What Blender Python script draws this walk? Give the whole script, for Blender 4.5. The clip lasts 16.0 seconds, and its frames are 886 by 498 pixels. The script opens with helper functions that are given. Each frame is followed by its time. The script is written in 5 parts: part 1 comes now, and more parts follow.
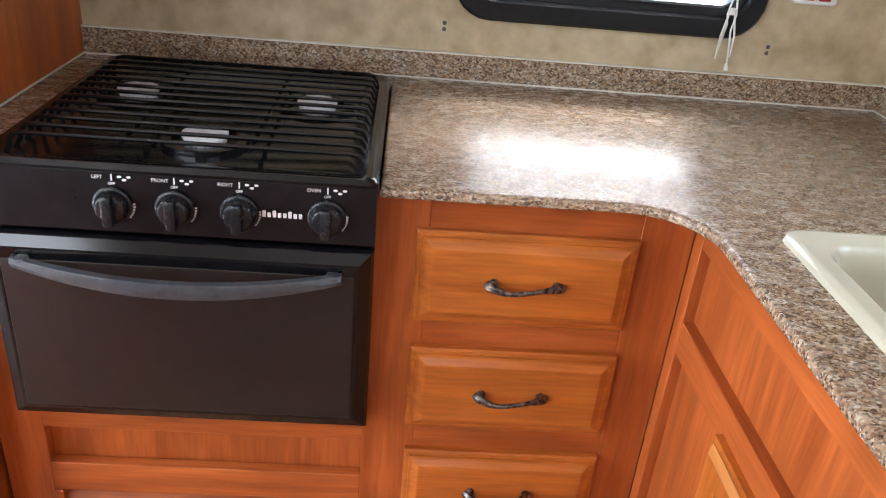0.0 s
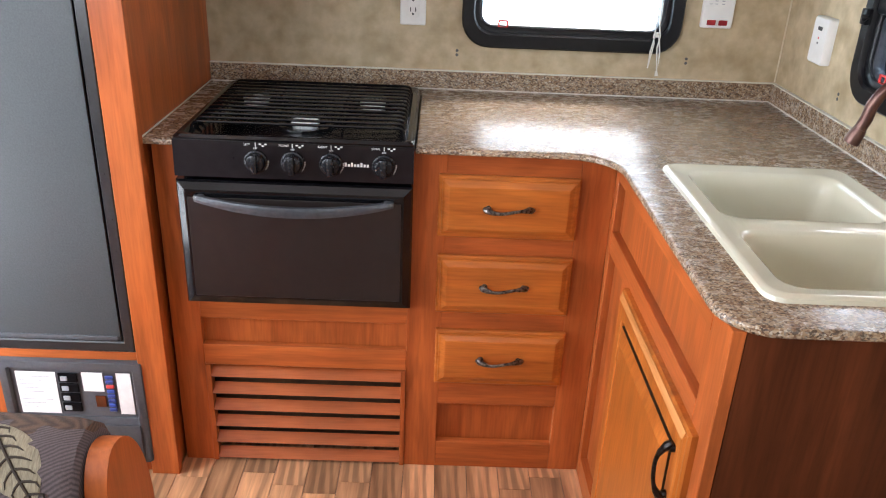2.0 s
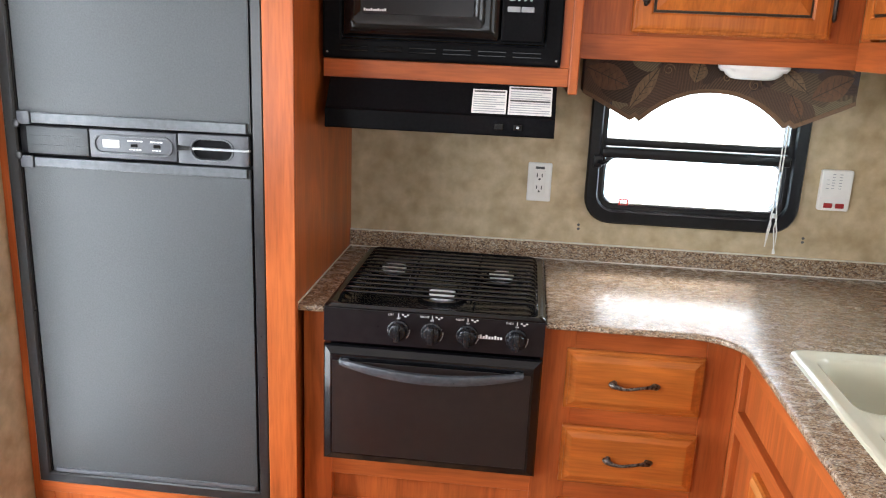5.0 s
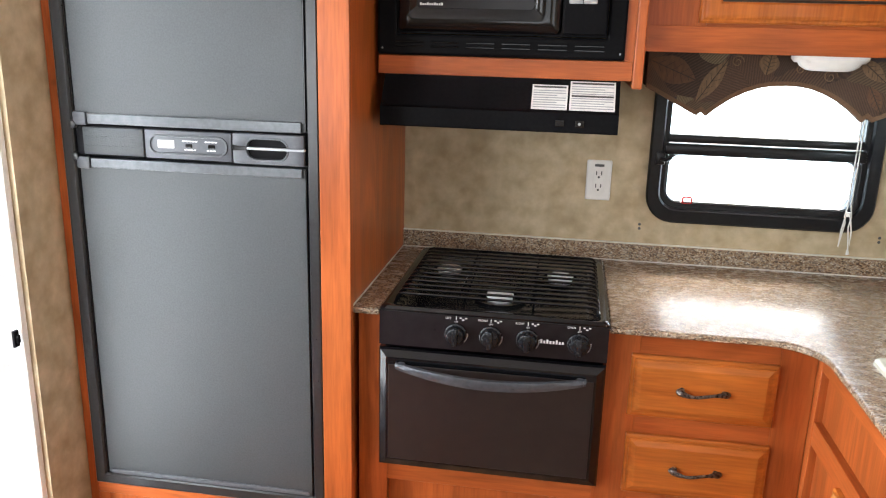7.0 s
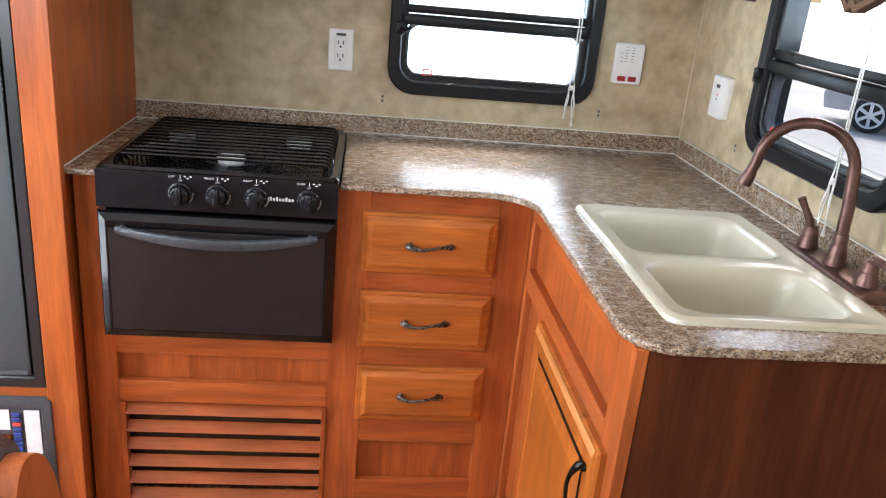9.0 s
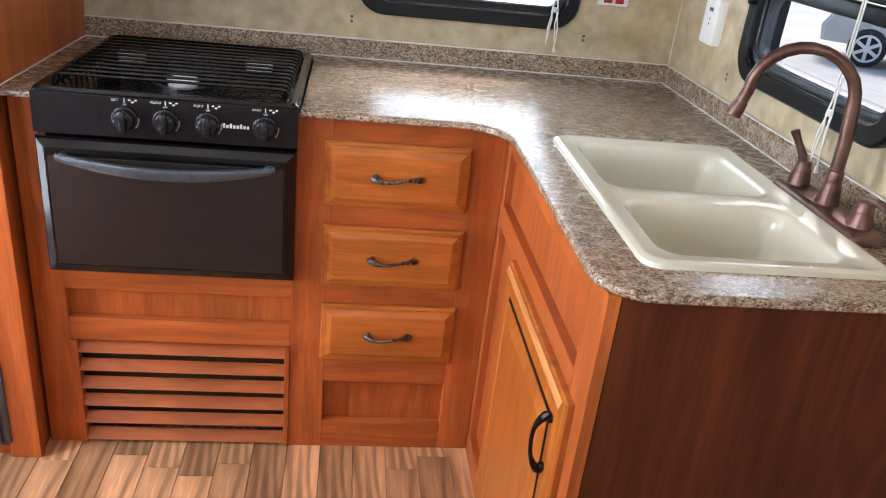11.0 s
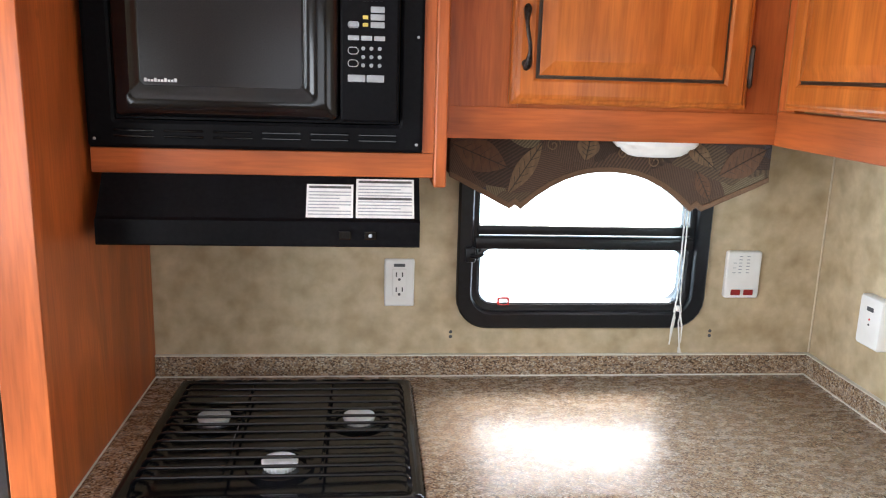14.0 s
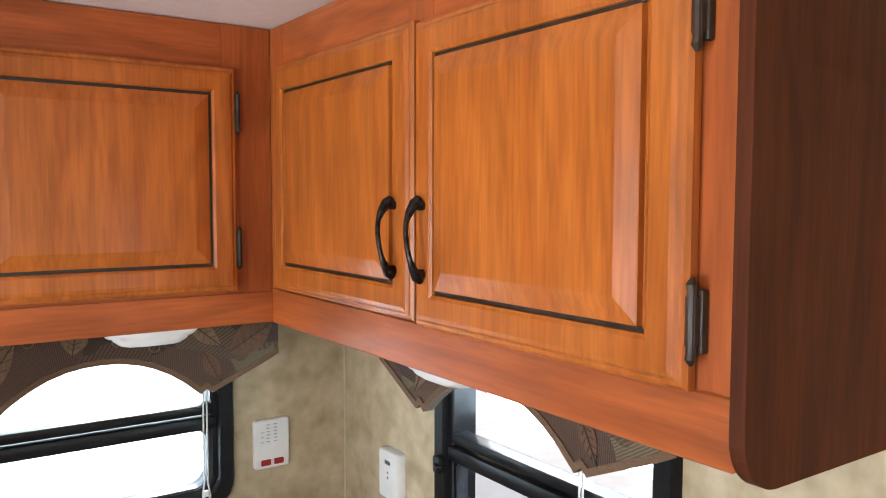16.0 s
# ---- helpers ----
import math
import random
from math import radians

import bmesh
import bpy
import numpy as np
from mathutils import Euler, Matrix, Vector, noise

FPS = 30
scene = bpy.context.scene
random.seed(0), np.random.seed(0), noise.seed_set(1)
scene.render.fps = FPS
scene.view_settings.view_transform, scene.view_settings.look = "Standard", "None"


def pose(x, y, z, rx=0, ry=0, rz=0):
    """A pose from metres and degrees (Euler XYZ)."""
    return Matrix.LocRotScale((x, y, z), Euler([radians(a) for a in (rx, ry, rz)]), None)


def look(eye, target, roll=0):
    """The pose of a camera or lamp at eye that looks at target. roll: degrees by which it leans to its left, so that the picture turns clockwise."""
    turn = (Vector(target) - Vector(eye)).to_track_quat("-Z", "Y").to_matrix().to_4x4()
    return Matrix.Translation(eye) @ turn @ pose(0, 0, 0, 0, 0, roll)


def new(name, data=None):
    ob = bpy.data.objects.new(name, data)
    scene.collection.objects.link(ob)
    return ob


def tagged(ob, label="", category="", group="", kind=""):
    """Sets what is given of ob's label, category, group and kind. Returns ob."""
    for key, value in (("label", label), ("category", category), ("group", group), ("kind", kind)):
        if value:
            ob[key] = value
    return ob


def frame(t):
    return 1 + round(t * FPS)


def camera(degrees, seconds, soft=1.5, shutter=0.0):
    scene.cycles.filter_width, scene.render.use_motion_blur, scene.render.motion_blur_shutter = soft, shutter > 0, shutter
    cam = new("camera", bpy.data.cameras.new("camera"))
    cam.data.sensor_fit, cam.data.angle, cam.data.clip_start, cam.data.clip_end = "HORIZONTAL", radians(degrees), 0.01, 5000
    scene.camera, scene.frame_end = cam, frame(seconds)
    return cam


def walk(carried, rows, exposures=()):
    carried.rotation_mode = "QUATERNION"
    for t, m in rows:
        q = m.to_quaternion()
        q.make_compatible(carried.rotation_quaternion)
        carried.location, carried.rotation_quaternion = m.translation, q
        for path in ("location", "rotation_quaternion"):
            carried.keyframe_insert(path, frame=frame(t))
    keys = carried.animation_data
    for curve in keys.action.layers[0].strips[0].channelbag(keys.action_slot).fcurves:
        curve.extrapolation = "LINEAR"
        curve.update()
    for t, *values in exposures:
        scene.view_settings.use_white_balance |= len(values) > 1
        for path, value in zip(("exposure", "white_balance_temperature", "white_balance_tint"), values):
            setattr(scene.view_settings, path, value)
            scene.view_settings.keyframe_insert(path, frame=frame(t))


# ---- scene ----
cam = camera(58.6, 16.0, 1.1)
PATH = [
    (0, (0.606, -1.554, 1.335), (0.732, 0.221, 0.423), 5.3),
    (0.5, (0.665, -1.749, 1.338), (0.696, 0.034, 0.432), 5.8),
    (1, (0.72, -1.921, 1.384), (0.694, -0.133, 0.488), 4.2),
    (1.5, (0.656, -2.099, 1.414), (0.643, -0.293, 0.554), 2.6),
    (2, (0.621, -2.234, 1.431), (0.656, -0.413, 0.605), 2.5),
    (2.5, (0.635, -2.283, 1.452), (0.693, -0.441, 0.675), 2.4),
    (3, (0.622, -2.292, 1.479), (0.668, -0.425, 0.762), 2.4),
    (3.5, (0.604, -2.314, 1.521), (0.601, -0.424, 0.867), 2.5),
    (4, (0.57, -2.317, 1.534), (0.503, -0.412, 0.928), 2.7),
    (4.5, (0.539, -2.32, 1.536), (0.401, -0.405, 0.976), 2.8),
    (4.7, (0.526, -2.321, 1.541), (0.363, -0.402, 0.999), 2.7),
    (6.8, (0.477, -2.269, 1.572), (0.183, -0.346, 1.107), 0.9),
    (7, (0.471, -2.267, 1.542), (0.168, -0.362, 1.014), 1.5),
    (7.5, (0.475, -2.284, 1.496), (0.17, -0.409, 0.868), 2.6),
    (8, (0.507, -2.291, 1.461), (0.302, -0.411, 0.808), 2.8),
    (8.5, (0.576, -2.279, 1.444), (0.6, -0.384, 0.803), 3.4),
    (9, (0.626, -2.298, 1.402), (0.845, -0.429, 0.724), 5.3),
    (9.2, (0.638, -2.306, 1.392), (0.896, -0.456, 0.677), 5.8),
    (11.3, (0.69, -2.139, 1.372), (0.94, -0.339, 0.535), 6.5),
    (11.5, (0.693, -2.093, 1.374), (0.91, -0.292, 0.533), 6.0),
    (12, (0.631, -1.989, 1.386), (0.836, -0.192, 0.534), 5.3),
    (12.5, (0.54, -1.885, 1.383), (0.77, -0.094, 0.522), 4.9),
    (13, (0.502, -1.839, 1.382), (0.751, -0.038, 0.548), 4.8),
    (13.5, (0.482, -1.792, 1.533), (0.708, 0.074, 0.852), 3.3),
    (14, (0.487, -1.792, 1.632), (0.669, 0.151, 1.196), 1.7),
    (14.5, (0.492, -1.78, 1.675), (0.759, 0.18, 1.375), 1.4),
    (15, (0.554, -1.754, 1.721), (1.12, 0.151, 1.49), 1.6),
    (15.5, (0.621, -1.744, 1.747), (1.52, 0.035, 1.582), 1.0),
    (16, (0.676, -1.744, 1.753), (1.812, -0.102, 1.624), 0.1),
]
walk(cam, [(t, look(eye, target, roll)) for t, eye, target, roll in PATH], [(t, e, k, q) for t, e, k, q in ((0, 1.28, 6400, 14), (1.5, 1.28, 6400, 14), (3, 1.28, 6400, 13), (7, 1.34, 6700, 12), (9, 1.28, 6300, 13), (13, 1.28, 6300, 13), (14.5, 1.45, 6450, 11.5), (15, 1.3, 6450, 11), (15.5, 1.12, 6450, 11), (16, 1.05, 6450, 11))])

# ---- world and light ----
world = bpy.data.worlds.new("overcast")
scene.world = world
world.use_nodes = True
wn = world.node_tree.nodes
sky = wn.new("ShaderNodeTexSky")
sky.sky_type = "NISHITA"
sky.sun_disc = False
sky.sun_elevation, sky.sun_rotation = radians(48), radians(20)
sky.air_density, sky.dust_density = 1.0, 4.0
wn["Background"].inputs["Strength"].default_value = 0.15
world.node_tree.links.new(sky.outputs["Color"], wn["Background"].inputs["Color"])

sun_data = bpy.data.lights.new("sun", "SUN")
sun_data.energy, sun_data.angle, sun_data.color = 1.4, radians(15), (1.0, 0.95, 0.88)
sun = new("sun", sun_data)
sun.matrix_world = look((4, 8, 10), (0, 0, 0))


def area_lamp(name, eye, target, w, h, watts, colour=(0.86, 0.94, 1.0)):
    """A rectangular area lamp: daylight in a window's opening, or an added fill."""
    d = bpy.data.lights.new(name, "AREA")
    d.shape, d.size, d.size_y, d.energy, d.color = "RECTANGLE", w, h, watts, colour
    ob = new(name, d)
    ob.matrix_world = look(eye, target)
    return ob


area_lamp("daylight_window_1", (0.99, 0.075, 1.25), (0.99, -1, 1.25), 0.56, 0.42, 1.8, (0.62, 0.86, 1.0))
area_lamp("daylight_window_2", (1.66, -0.73, 1.385), (0, -0.73, 1.3), 0.5, 0.17, 1.5, (0.68, 0.88, 1.0))
# added fill from behind, not a known window
area_lamp("rear_fill", (0.45, -4.52, 1.45), (0.45, 0, 1.45), 1.5, 0.8, 4.2)
area_lamp("daylight_dinette", (-0.73, -2.35, 1.35), (2, -2.35, 1.35), 1.2, 0.75, 14)
# added fill on the unseen stretch of the east side
area_lamp("side_fill", (1.605, -2.9, 1.4), (0, -2.9, 1.4), 1.2, 0.7, 2.5)
area_lamp("daylight_door", (-0.775, -1.03, 1.1), (2, -1.03, 1.1), 0.45, 1.6, 8)

# ---- materials ----


def material(name, c1, c2, scale=8.0, stretch=(1, 1, 1), rough=0.4, metal=0.0, bump=0.1, coat=0.0, lo=0.3, hi=0.7, spread=0.15, broad=2.5, vary=0.0, shine=0.5):
    """Two-scale noise surface: c1 to c2 at the grain, and a broad drift of brightness and gloss."""
    m = bpy.data.materials.new(name)
    m.use_nodes = True
    n, l = m.node_tree.nodes, m.node_tree.links
    b = n["Principled BSDF"]
    tc = n.new("ShaderNodeTexCoord")
    mp = n.new("ShaderNodeMapping")
    mp.inputs["Scale"].default_value = stretch
    l.new(tc.outputs["Object"], mp.inputs["Vector"])
    no = n.new("ShaderNodeTexNoise")
    no.inputs["Scale"].default_value, no.inputs["Detail"].default_value = scale, 7
    l.new(mp.outputs["Vector"], no.inputs["Vector"])
    r = n.new("ShaderNodeValToRGB")
    r.color_ramp.elements[0].position, r.color_ramp.elements[1].position = lo, hi
    r.color_ramp.elements[0].color, r.color_ramp.elements[1].color = (*c1, 1), (*c2, 1)
    l.new(no.outputs["Fac"], r.inputs["Fac"])
    big = n.new("ShaderNodeTexNoise")
    big.inputs["Scale"].default_value, big.inputs["Detail"].default_value = broad, 3
    l.new(tc.outputs["Object"], big.inputs["Vector"])
    mr = n.new("ShaderNodeMapRange")
    mr.inputs["From Min"].default_value, mr.inputs["From Max"].default_value = 0.3, 0.7
    mr.inputs["To Min"].default_value, mr.inputs["To Max"].default_value = 1 - spread, 1 + spread
    l.new(big.outputs["Fac"], mr.inputs["Value"])
    mul = n.new("ShaderNodeMix")
    mul.data_type, mul.blend_type = "RGBA", "MULTIPLY"
    mul.inputs["Factor"].default_value = 1
    l.new(r.outputs["Color"], mul.inputs["A"])
    l.new(mr.outputs["Result"], mul.inputs["B"])
    out = mul.outputs["Result"]
    if vary:
        oi = n.new("ShaderNodeObjectInfo")
        m2 = n.new("ShaderNodeMapRange")
        m2.inputs["To Min"].default_value, m2.inputs["To Max"].default_value = 1 - vary, 1 + vary
        l.new(oi.outputs["Random"], m2.inputs["Value"])
        mul2 = n.new("ShaderNodeMix")
        mul2.data_type, mul2.blend_type = "RGBA", "MULTIPLY"
        mul2.inputs["Factor"].default_value = 1
        l.new(out, mul2.inputs["A"])
        l.new(m2.outputs["Result"], mul2.inputs["B"])
        out = mul2.outputs["Result"]
    l.new(out, b.inputs["Base Color"])
    rr_ = n.new("ShaderNodeMapRange")
    rr_.inputs["To Min"].default_value, rr_.inputs["To Max"].default_value = max(rough * 0.8, 0.02), min(rough * 1.2, 1)
    l.new(no.outputs["Fac"], rr_.inputs["Value"])
    l.new(rr_.outputs["Result"], b.inputs["Roughness"])
    b.inputs["Metallic"].default_value = metal
    b.inputs["Specular IOR Level"].default_value = shine
    b.inputs["Coat Weight"].default_value = coat
    b.inputs["Coat Roughness"].default_value = 0.15
    if bump:
        bp = n.new("ShaderNodeBump")
        bp.inputs["Strength"].default_value, bp.inputs["Distance"].default_value = bump, 0.002
        l.new(no.outputs["Fac"], bp.inputs["Height"])
        l.new(bp.outputs["Normal"], b.inputs["Normal"])
    return m


def wood(name, c1, c2, along, rough=0.38, fine=1.0, vary=0.0, coat=0.08, shine=0.27, figure=0.16):
    """Grain drawn out along one axis, with cathedral figure from distorted rings and dark pores."""
    st = {"x": (0.08, 1, 1), "y": (1, 0.08, 1), "z": (1, 1, 0.08)}[along]
    m = material(name, c1, c2, 26 * fine, st, rough, 0, 0.12, coat, 0.25, 0.75, 0.14, 3, vary)
    n, l = m.node_tree.nodes, m.node_tree.links
    b = n["Principled BSDF"]
    b.inputs["Specular IOR Level"].default_value = shine
    src = b.inputs["Base Color"].links[0].from_socket
    tc = n["Texture Coordinate"]
    mp = n.new("ShaderNodeMapping")
    mp.inputs["Scale"].default_value = tuple(5 * (s if s == 1 else 0.13) for s in st)
    l.new(tc.outputs["Object"], mp.inputs["Vector"])
    wv = n.new("ShaderNodeTexNoise")
    wv.inputs["Scale"].default_value, wv.inputs["Detail"].default_value, wv.inputs["Distortion"].default_value = 1.5, 1.5, 0.9
    l.new(mp.outputs["Vector"], wv.inputs["Vector"])
    k = n.new("ShaderNodeMath")
    k.operation = "MULTIPLY"
    k.inputs[1].default_value = 40
    l.new(wv.outputs["Fac"], k.inputs[0])
    s = n.new("ShaderNodeMath")
    s.operation = "SINE"
    l.new(k.outputs[0], s.inputs[0])
    mr = n.new("ShaderNodeMapRange")
    mr.interpolation_type = "SMOOTHERSTEP"
    mr.inputs["From Min"].default_value, mr.inputs["To Min"].default_value, mr.inputs["To Max"].default_value = -1.1, 1.08 - figure, 1.06
    l.new(s.outputs[0], mr.inputs["Value"])
    mul = n.new("ShaderNodeMix")
    mul.data_type, mul.blend_type = "RGBA", "MULTIPLY"
    mul.inputs["Factor"].default_value = 1
    l.new(src, mul.inputs["A"])
    l.new(mr.outputs["Result"], mul.inputs["B"])
    vo = n.new("ShaderNodeTexVoronoi")
    vo.inputs["Scale"].default_value = 4
    l.new(tc.outputs["Object"], vo.inputs["Vector"])
    kn = n.new("ShaderNodeMapRange")
    kn.inputs["From Min"].default_value, kn.inputs["From Max"].default_value = 0.008, 0.05
    kn.inputs["To Min"].default_value, kn.inputs["To Max"].default_value = 0.4, 1.0
    l.new(vo.outputs["Distance"], kn.inputs["Value"])
    mk = n.new("ShaderNodeMix")
    mk.data_type, mk.blend_type = "RGBA", "MULTIPLY"
    mk.inputs["Factor"].default_value = 1
    l.new(mul.outputs["Result"], mk.inputs["A"])
    l.new(kn.outputs["Result"], mk.inputs["B"])
    pore = n.new("ShaderNodeTexNoise")
    pore.inputs["Scale"].default_value, pore.inputs["Detail"].default_value = 190, 2
    pm = n.new("ShaderNodeMapping")
    pm.inputs["Scale"].default_value = tuple(q if q == 1 else 0.07 for q in st)
    l.new(tc.outputs["Object"], pm.inputs["Vector"])
    l.new(pm.outputs["Vector"], pore.inputs["Vector"])
    pr = n.new("ShaderNodeMapRange")
    pr.inputs["From Min"].default_value, pr.inputs["From Max"].default_value = 0.3, 0.62
    pr.inputs["To Min"].default_value, pr.inputs["To Max"].default_value = 0.82, 1.03
    l.new(pore.outputs["Fac"], pr.inputs["Value"])
    mp2 = n.new("ShaderNodeMix")
    mp2.data_type, mp2.blend_type = "RGBA", "MULTIPLY"
    mp2.inputs["Factor"].default_value = 1
    l.new(mk.outputs["Result"], mp2.inputs["A"])
    l.new(pr.outputs["Result"], mp2.inputs["B"])
    l.new(mp2.outputs["Result"], b.inputs["Base Color"])
    return m


def granite(name):
    """Speckled laminate: small stretched cells in tan, brown, grey and cream."""
    m = material(name, (0.3, 0.2, 0.12), (0.5, 0.4, 0.28), 60, (0.6, 1, 1), 0.27, 0, 0.0, 0.0, 0.35, 0.65, 0.06, 4)
    n, l = m.node_tree.nodes, m.node_tree.links
    b, tc = n["Principled BSDF"], n["Texture Coordinate"]
    mp = n.new("ShaderNodeMapping")
    mp.inputs["Scale"].default_value = (0.78, 1.0, 1.0)
    l.new(tc.outputs["Object"], mp.inputs["Vector"])
    no = n.new("ShaderNodeTexNoise")
    no.inputs["Scale"].default_value = 120
    l.new(mp.outputs["Vector"], no.inputs["Vector"])
    add = n.new("ShaderNodeMix")
    add.data_type, add.blend_type = "RGBA", "ADD"
    add.inputs["Factor"].default_value = 0.004
    l.new(mp.outputs["Vector"], add.inputs["A"])
    l.new(no.outputs["Color"], add.inputs["B"])
    v = n.new("ShaderNodeTexVoronoi")
    v.inputs["Scale"].default_value = 360
    l.new(add.outputs["Result"], v.inputs["Vector"])
    sp = n.new("ShaderNodeSeparateColor")
    l.new(v.outputs["Color"], sp.inputs["Color"])
    r = n.new("ShaderNodeValToRGB")
    cr = r.color_ramp
    cr.interpolation = "CONSTANT"
    cols = [(0.0, (0.045, 0.026, 0.018)), (0.17, (0.16, 0.09, 0.054)), (0.38, (0.29, 0.19, 0.115)), (0.62, (0.40, 0.295, 0.195)), (0.80, (0.22, 0.18, 0.145)), (0.91, (0.50, 0.43, 0.34))]
    cr.elements[0].color, cr.elements[0].position = (*cols[0][1], 1), 0
    cr.elements[1].color, cr.elements[1].position = (*cols[1][1], 1), cols[1][0]
    for p, c in cols[2:]:
        e = cr.elements.new(p)
        e.color = (*c, 1)
    l.new(sp.outputs["Red"], r.inputs["Fac"])
    mx = n.new("ShaderNodeMix")
    mx.data_type, mx.blend_type = "RGBA", "MIX"
    mx.inputs["Factor"].default_value = 0.14
    l.new(r.outputs["Color"], mx.inputs["A"])
    l.new(b.inputs["Base Color"].links[0].from_socket, mx.inputs["B"])
    l.new(mx.outputs["Result"], b.inputs["Base Color"])
    return m


def patchwork(name, cells=9.0, sheen=0.1, light=1.0, deep=1.0):
    """Woven upholstery: dark brown, tan and plum fields, each ribbed its own way."""
    m = material(name, (0.5, 0.5, 0.5), (1, 1, 1), 300, (1, 1, 1), 0.85, 0, 0.5, 0, 0.3, 0.7, 0.1, 6)
    n, l = m.node_tree.nodes, m.node_tree.links
    b, tc = n["Principled BSDF"], n["Texture Coordinate"]
    no = n.new("ShaderNodeTexNoise")
    no.inputs["Scale"].default_value = 7
    l.new(tc.outputs["Object"], no.inputs["Vector"])
    add = n.new("ShaderNodeMix")
    add.data_type, add.blend_type = "RGBA", "ADD"
    add.inputs["Factor"].default_value = 0.16
    l.new(tc.outputs["Object"], add.inputs["A"])
    l.new(no.outputs["Color"], add.inputs["B"])
    v = n.new("ShaderNodeTexVoronoi")
    v.inputs["Scale"].default_value = cells
    l.new(add.outputs["Result"], v.inputs["Vector"])
    sp = n.new("ShaderNodeSeparateColor")
    l.new(v.outputs["Color"], sp.inputs["Color"])
    r = n.new("ShaderNodeValToRGB")
    cr = r.color_ramp
    cr.interpolation = "CONSTANT"
    cols = [(0.0, (0.058, 0.030, 0.017)), (0.3, (0.095, 0.05, 0.028)), (0.52, (0.10 * light, 0.062 * light, 0.034 * light)), (0.68, (0.062, 0.044, 0.044)), (0.82, (0.15 * light, 0.115 * light, 0.065 * light))]
    cols = [(p, tuple(q * deep for q in c)) for p, c in cols]
    cr.elements[0].color = (*cols[0][1], 1)
    cr.elements[1].color, cr.elements[1].position = (*cols[1][1], 1), cols[1][0]
    for p, c in cols[2:]:
        e = cr.elements.new(p)
        e.color = (*c, 1)
    l.new(sp.outputs["Green"], r.inputs["Fac"])
    rot = n.new("ShaderNodeVectorRotate")
    ang = n.new("ShaderNodeMath")
    ang.operation = "MULTIPLY"
    ang.inputs[1].default_value = 6.28
    l.new(sp.outputs["Blue"], ang.inputs[0])
    l.new(tc.outputs["Object"], rot.inputs["Vector"])
    l.new(ang.outputs[0], rot.inputs["Angle"])
    rot.inputs["Axis"].default_value = (0.5, 0.7, 0.5)
    wv = n.new("ShaderNodeTexWave")
    wv.inputs["Scale"].default_value, wv.inputs["Distortion"].default_value = 85, 1.2
    l.new(rot.outputs["Vector"], wv.inputs["Vector"])
    mr = n.new("ShaderNodeMapRange")
    mr.inputs["To Min"].default_value, mr.inputs["To Max"].default_value = 0.6, 1.35
    l.new(wv.outputs["Fac"], mr.inputs["Value"])
    mul = n.new("ShaderNodeMix")
    mul.data_type, mul.blend_type = "RGBA", "MULTIPLY"
    mul.inputs["Factor"].default_value = 1
    l.new(r.outputs["Color"], mul.inputs["A"])
    l.new(mr.outputs["Result"], mul.inputs["B"])
    l.new(mul.outputs["Result"], b.inputs["Base Color"])
    b.inputs["Sheen Weight"].default_value = sheen
    return m


def glass(name, tint=(1, 1, 1)):
    m = bpy.data.materials.new(name)
    m.use_nodes = True
    b = m.node_tree.nodes["Principled BSDF"]
    b.inputs["Base Color"].default_value = (*tint, 1)
    b.inputs["Roughness"].default_value, b.inputs["Transmission Weight"].default_value, b.inputs["IOR"].default_value = 0.0, 1.0, 1.02
    return m


CHERRY_Z = wood("cherry_upright", (0.31, 0.068, 0.015), (0.46, 0.118, 0.028), "z", figure=0.2)
CHERRY_X = wood("cherry_level", (0.31, 0.068, 0.015), (0.46, 0.118, 0.028), "x", figure=0.2)
CHERRY_Y = wood("cherry_deep", (0.31, 0.068, 0.015), (0.46, 0.118, 0.028), "y", figure=0.2)
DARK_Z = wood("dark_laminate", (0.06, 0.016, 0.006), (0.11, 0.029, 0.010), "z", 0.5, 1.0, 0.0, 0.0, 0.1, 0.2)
OAK_X = wood("oak_level", (0.34, 0.084, 0.012), (0.50, 0.148, 0.025), "x", 0.32, 1.3, 0.05, 0.3, 0.27, 0.15)
OAK_Z = wood("oak_upright", (0.34, 0.084, 0.012), (0.50, 0.148, 0.025), "z", 0.32, 1.3, 0.05, 0.3, 0.27, 0.15)
OAK_EDGE = wood("oak_worn", (0.44, 0.15, 0.03), (0.62, 0.28, 0.10), "x", 0.35, 1.3)
# door groove glaze and hinges; also colours the shade behind the louvres
GLAZE_AND_SHADE = material("dark_glaze_and_shade", (0.018, 0.011, 0.007), (0.05, 0.028, 0.014), 40, rough=0.4)
GRANITE = granite("speckled_laminate")
WALLPAPER = material("wallpaper", (0.37, 0.28, 0.16), (0.565, 0.46, 0.305), 17, rough=0.6, bump=0.15, spread=0.10, broad=28)
CORNER_BEAD = material("corner_bead", (0.52, 0.43, 0.30), (0.62, 0.53, 0.39), 60, rough=0.6)
CEILING = material("ceiling_panel", (0.72, 0.66, 0.63), (0.78, 0.72, 0.69), 60, rough=0.7, bump=0.3, spread=0.05)
PLANK = wood("floor_plank", (0.34, 0.145, 0.065), (0.66, 0.36, 0.19), "y", 0.35, 1.0, 0.36, 0.08, 0.27, 0.45)
GAP = material("floor_gap", (0.05, 0.03, 0.018), (0.08, 0.045, 0.025), 30, rough=0.7)
BLACK = material("black_enamel", (0.003, 0.003, 0.004), (0.006, 0.006, 0.007), 30, rough=0.12, bump=0.02, coat=0.1, shine=0.35)
BLACK_SATIN = material("black_satin", (0.003, 0.003, 0.004), (0.006, 0.006, 0.007), 120, rough=0.36, bump=0.03, shine=0.055)
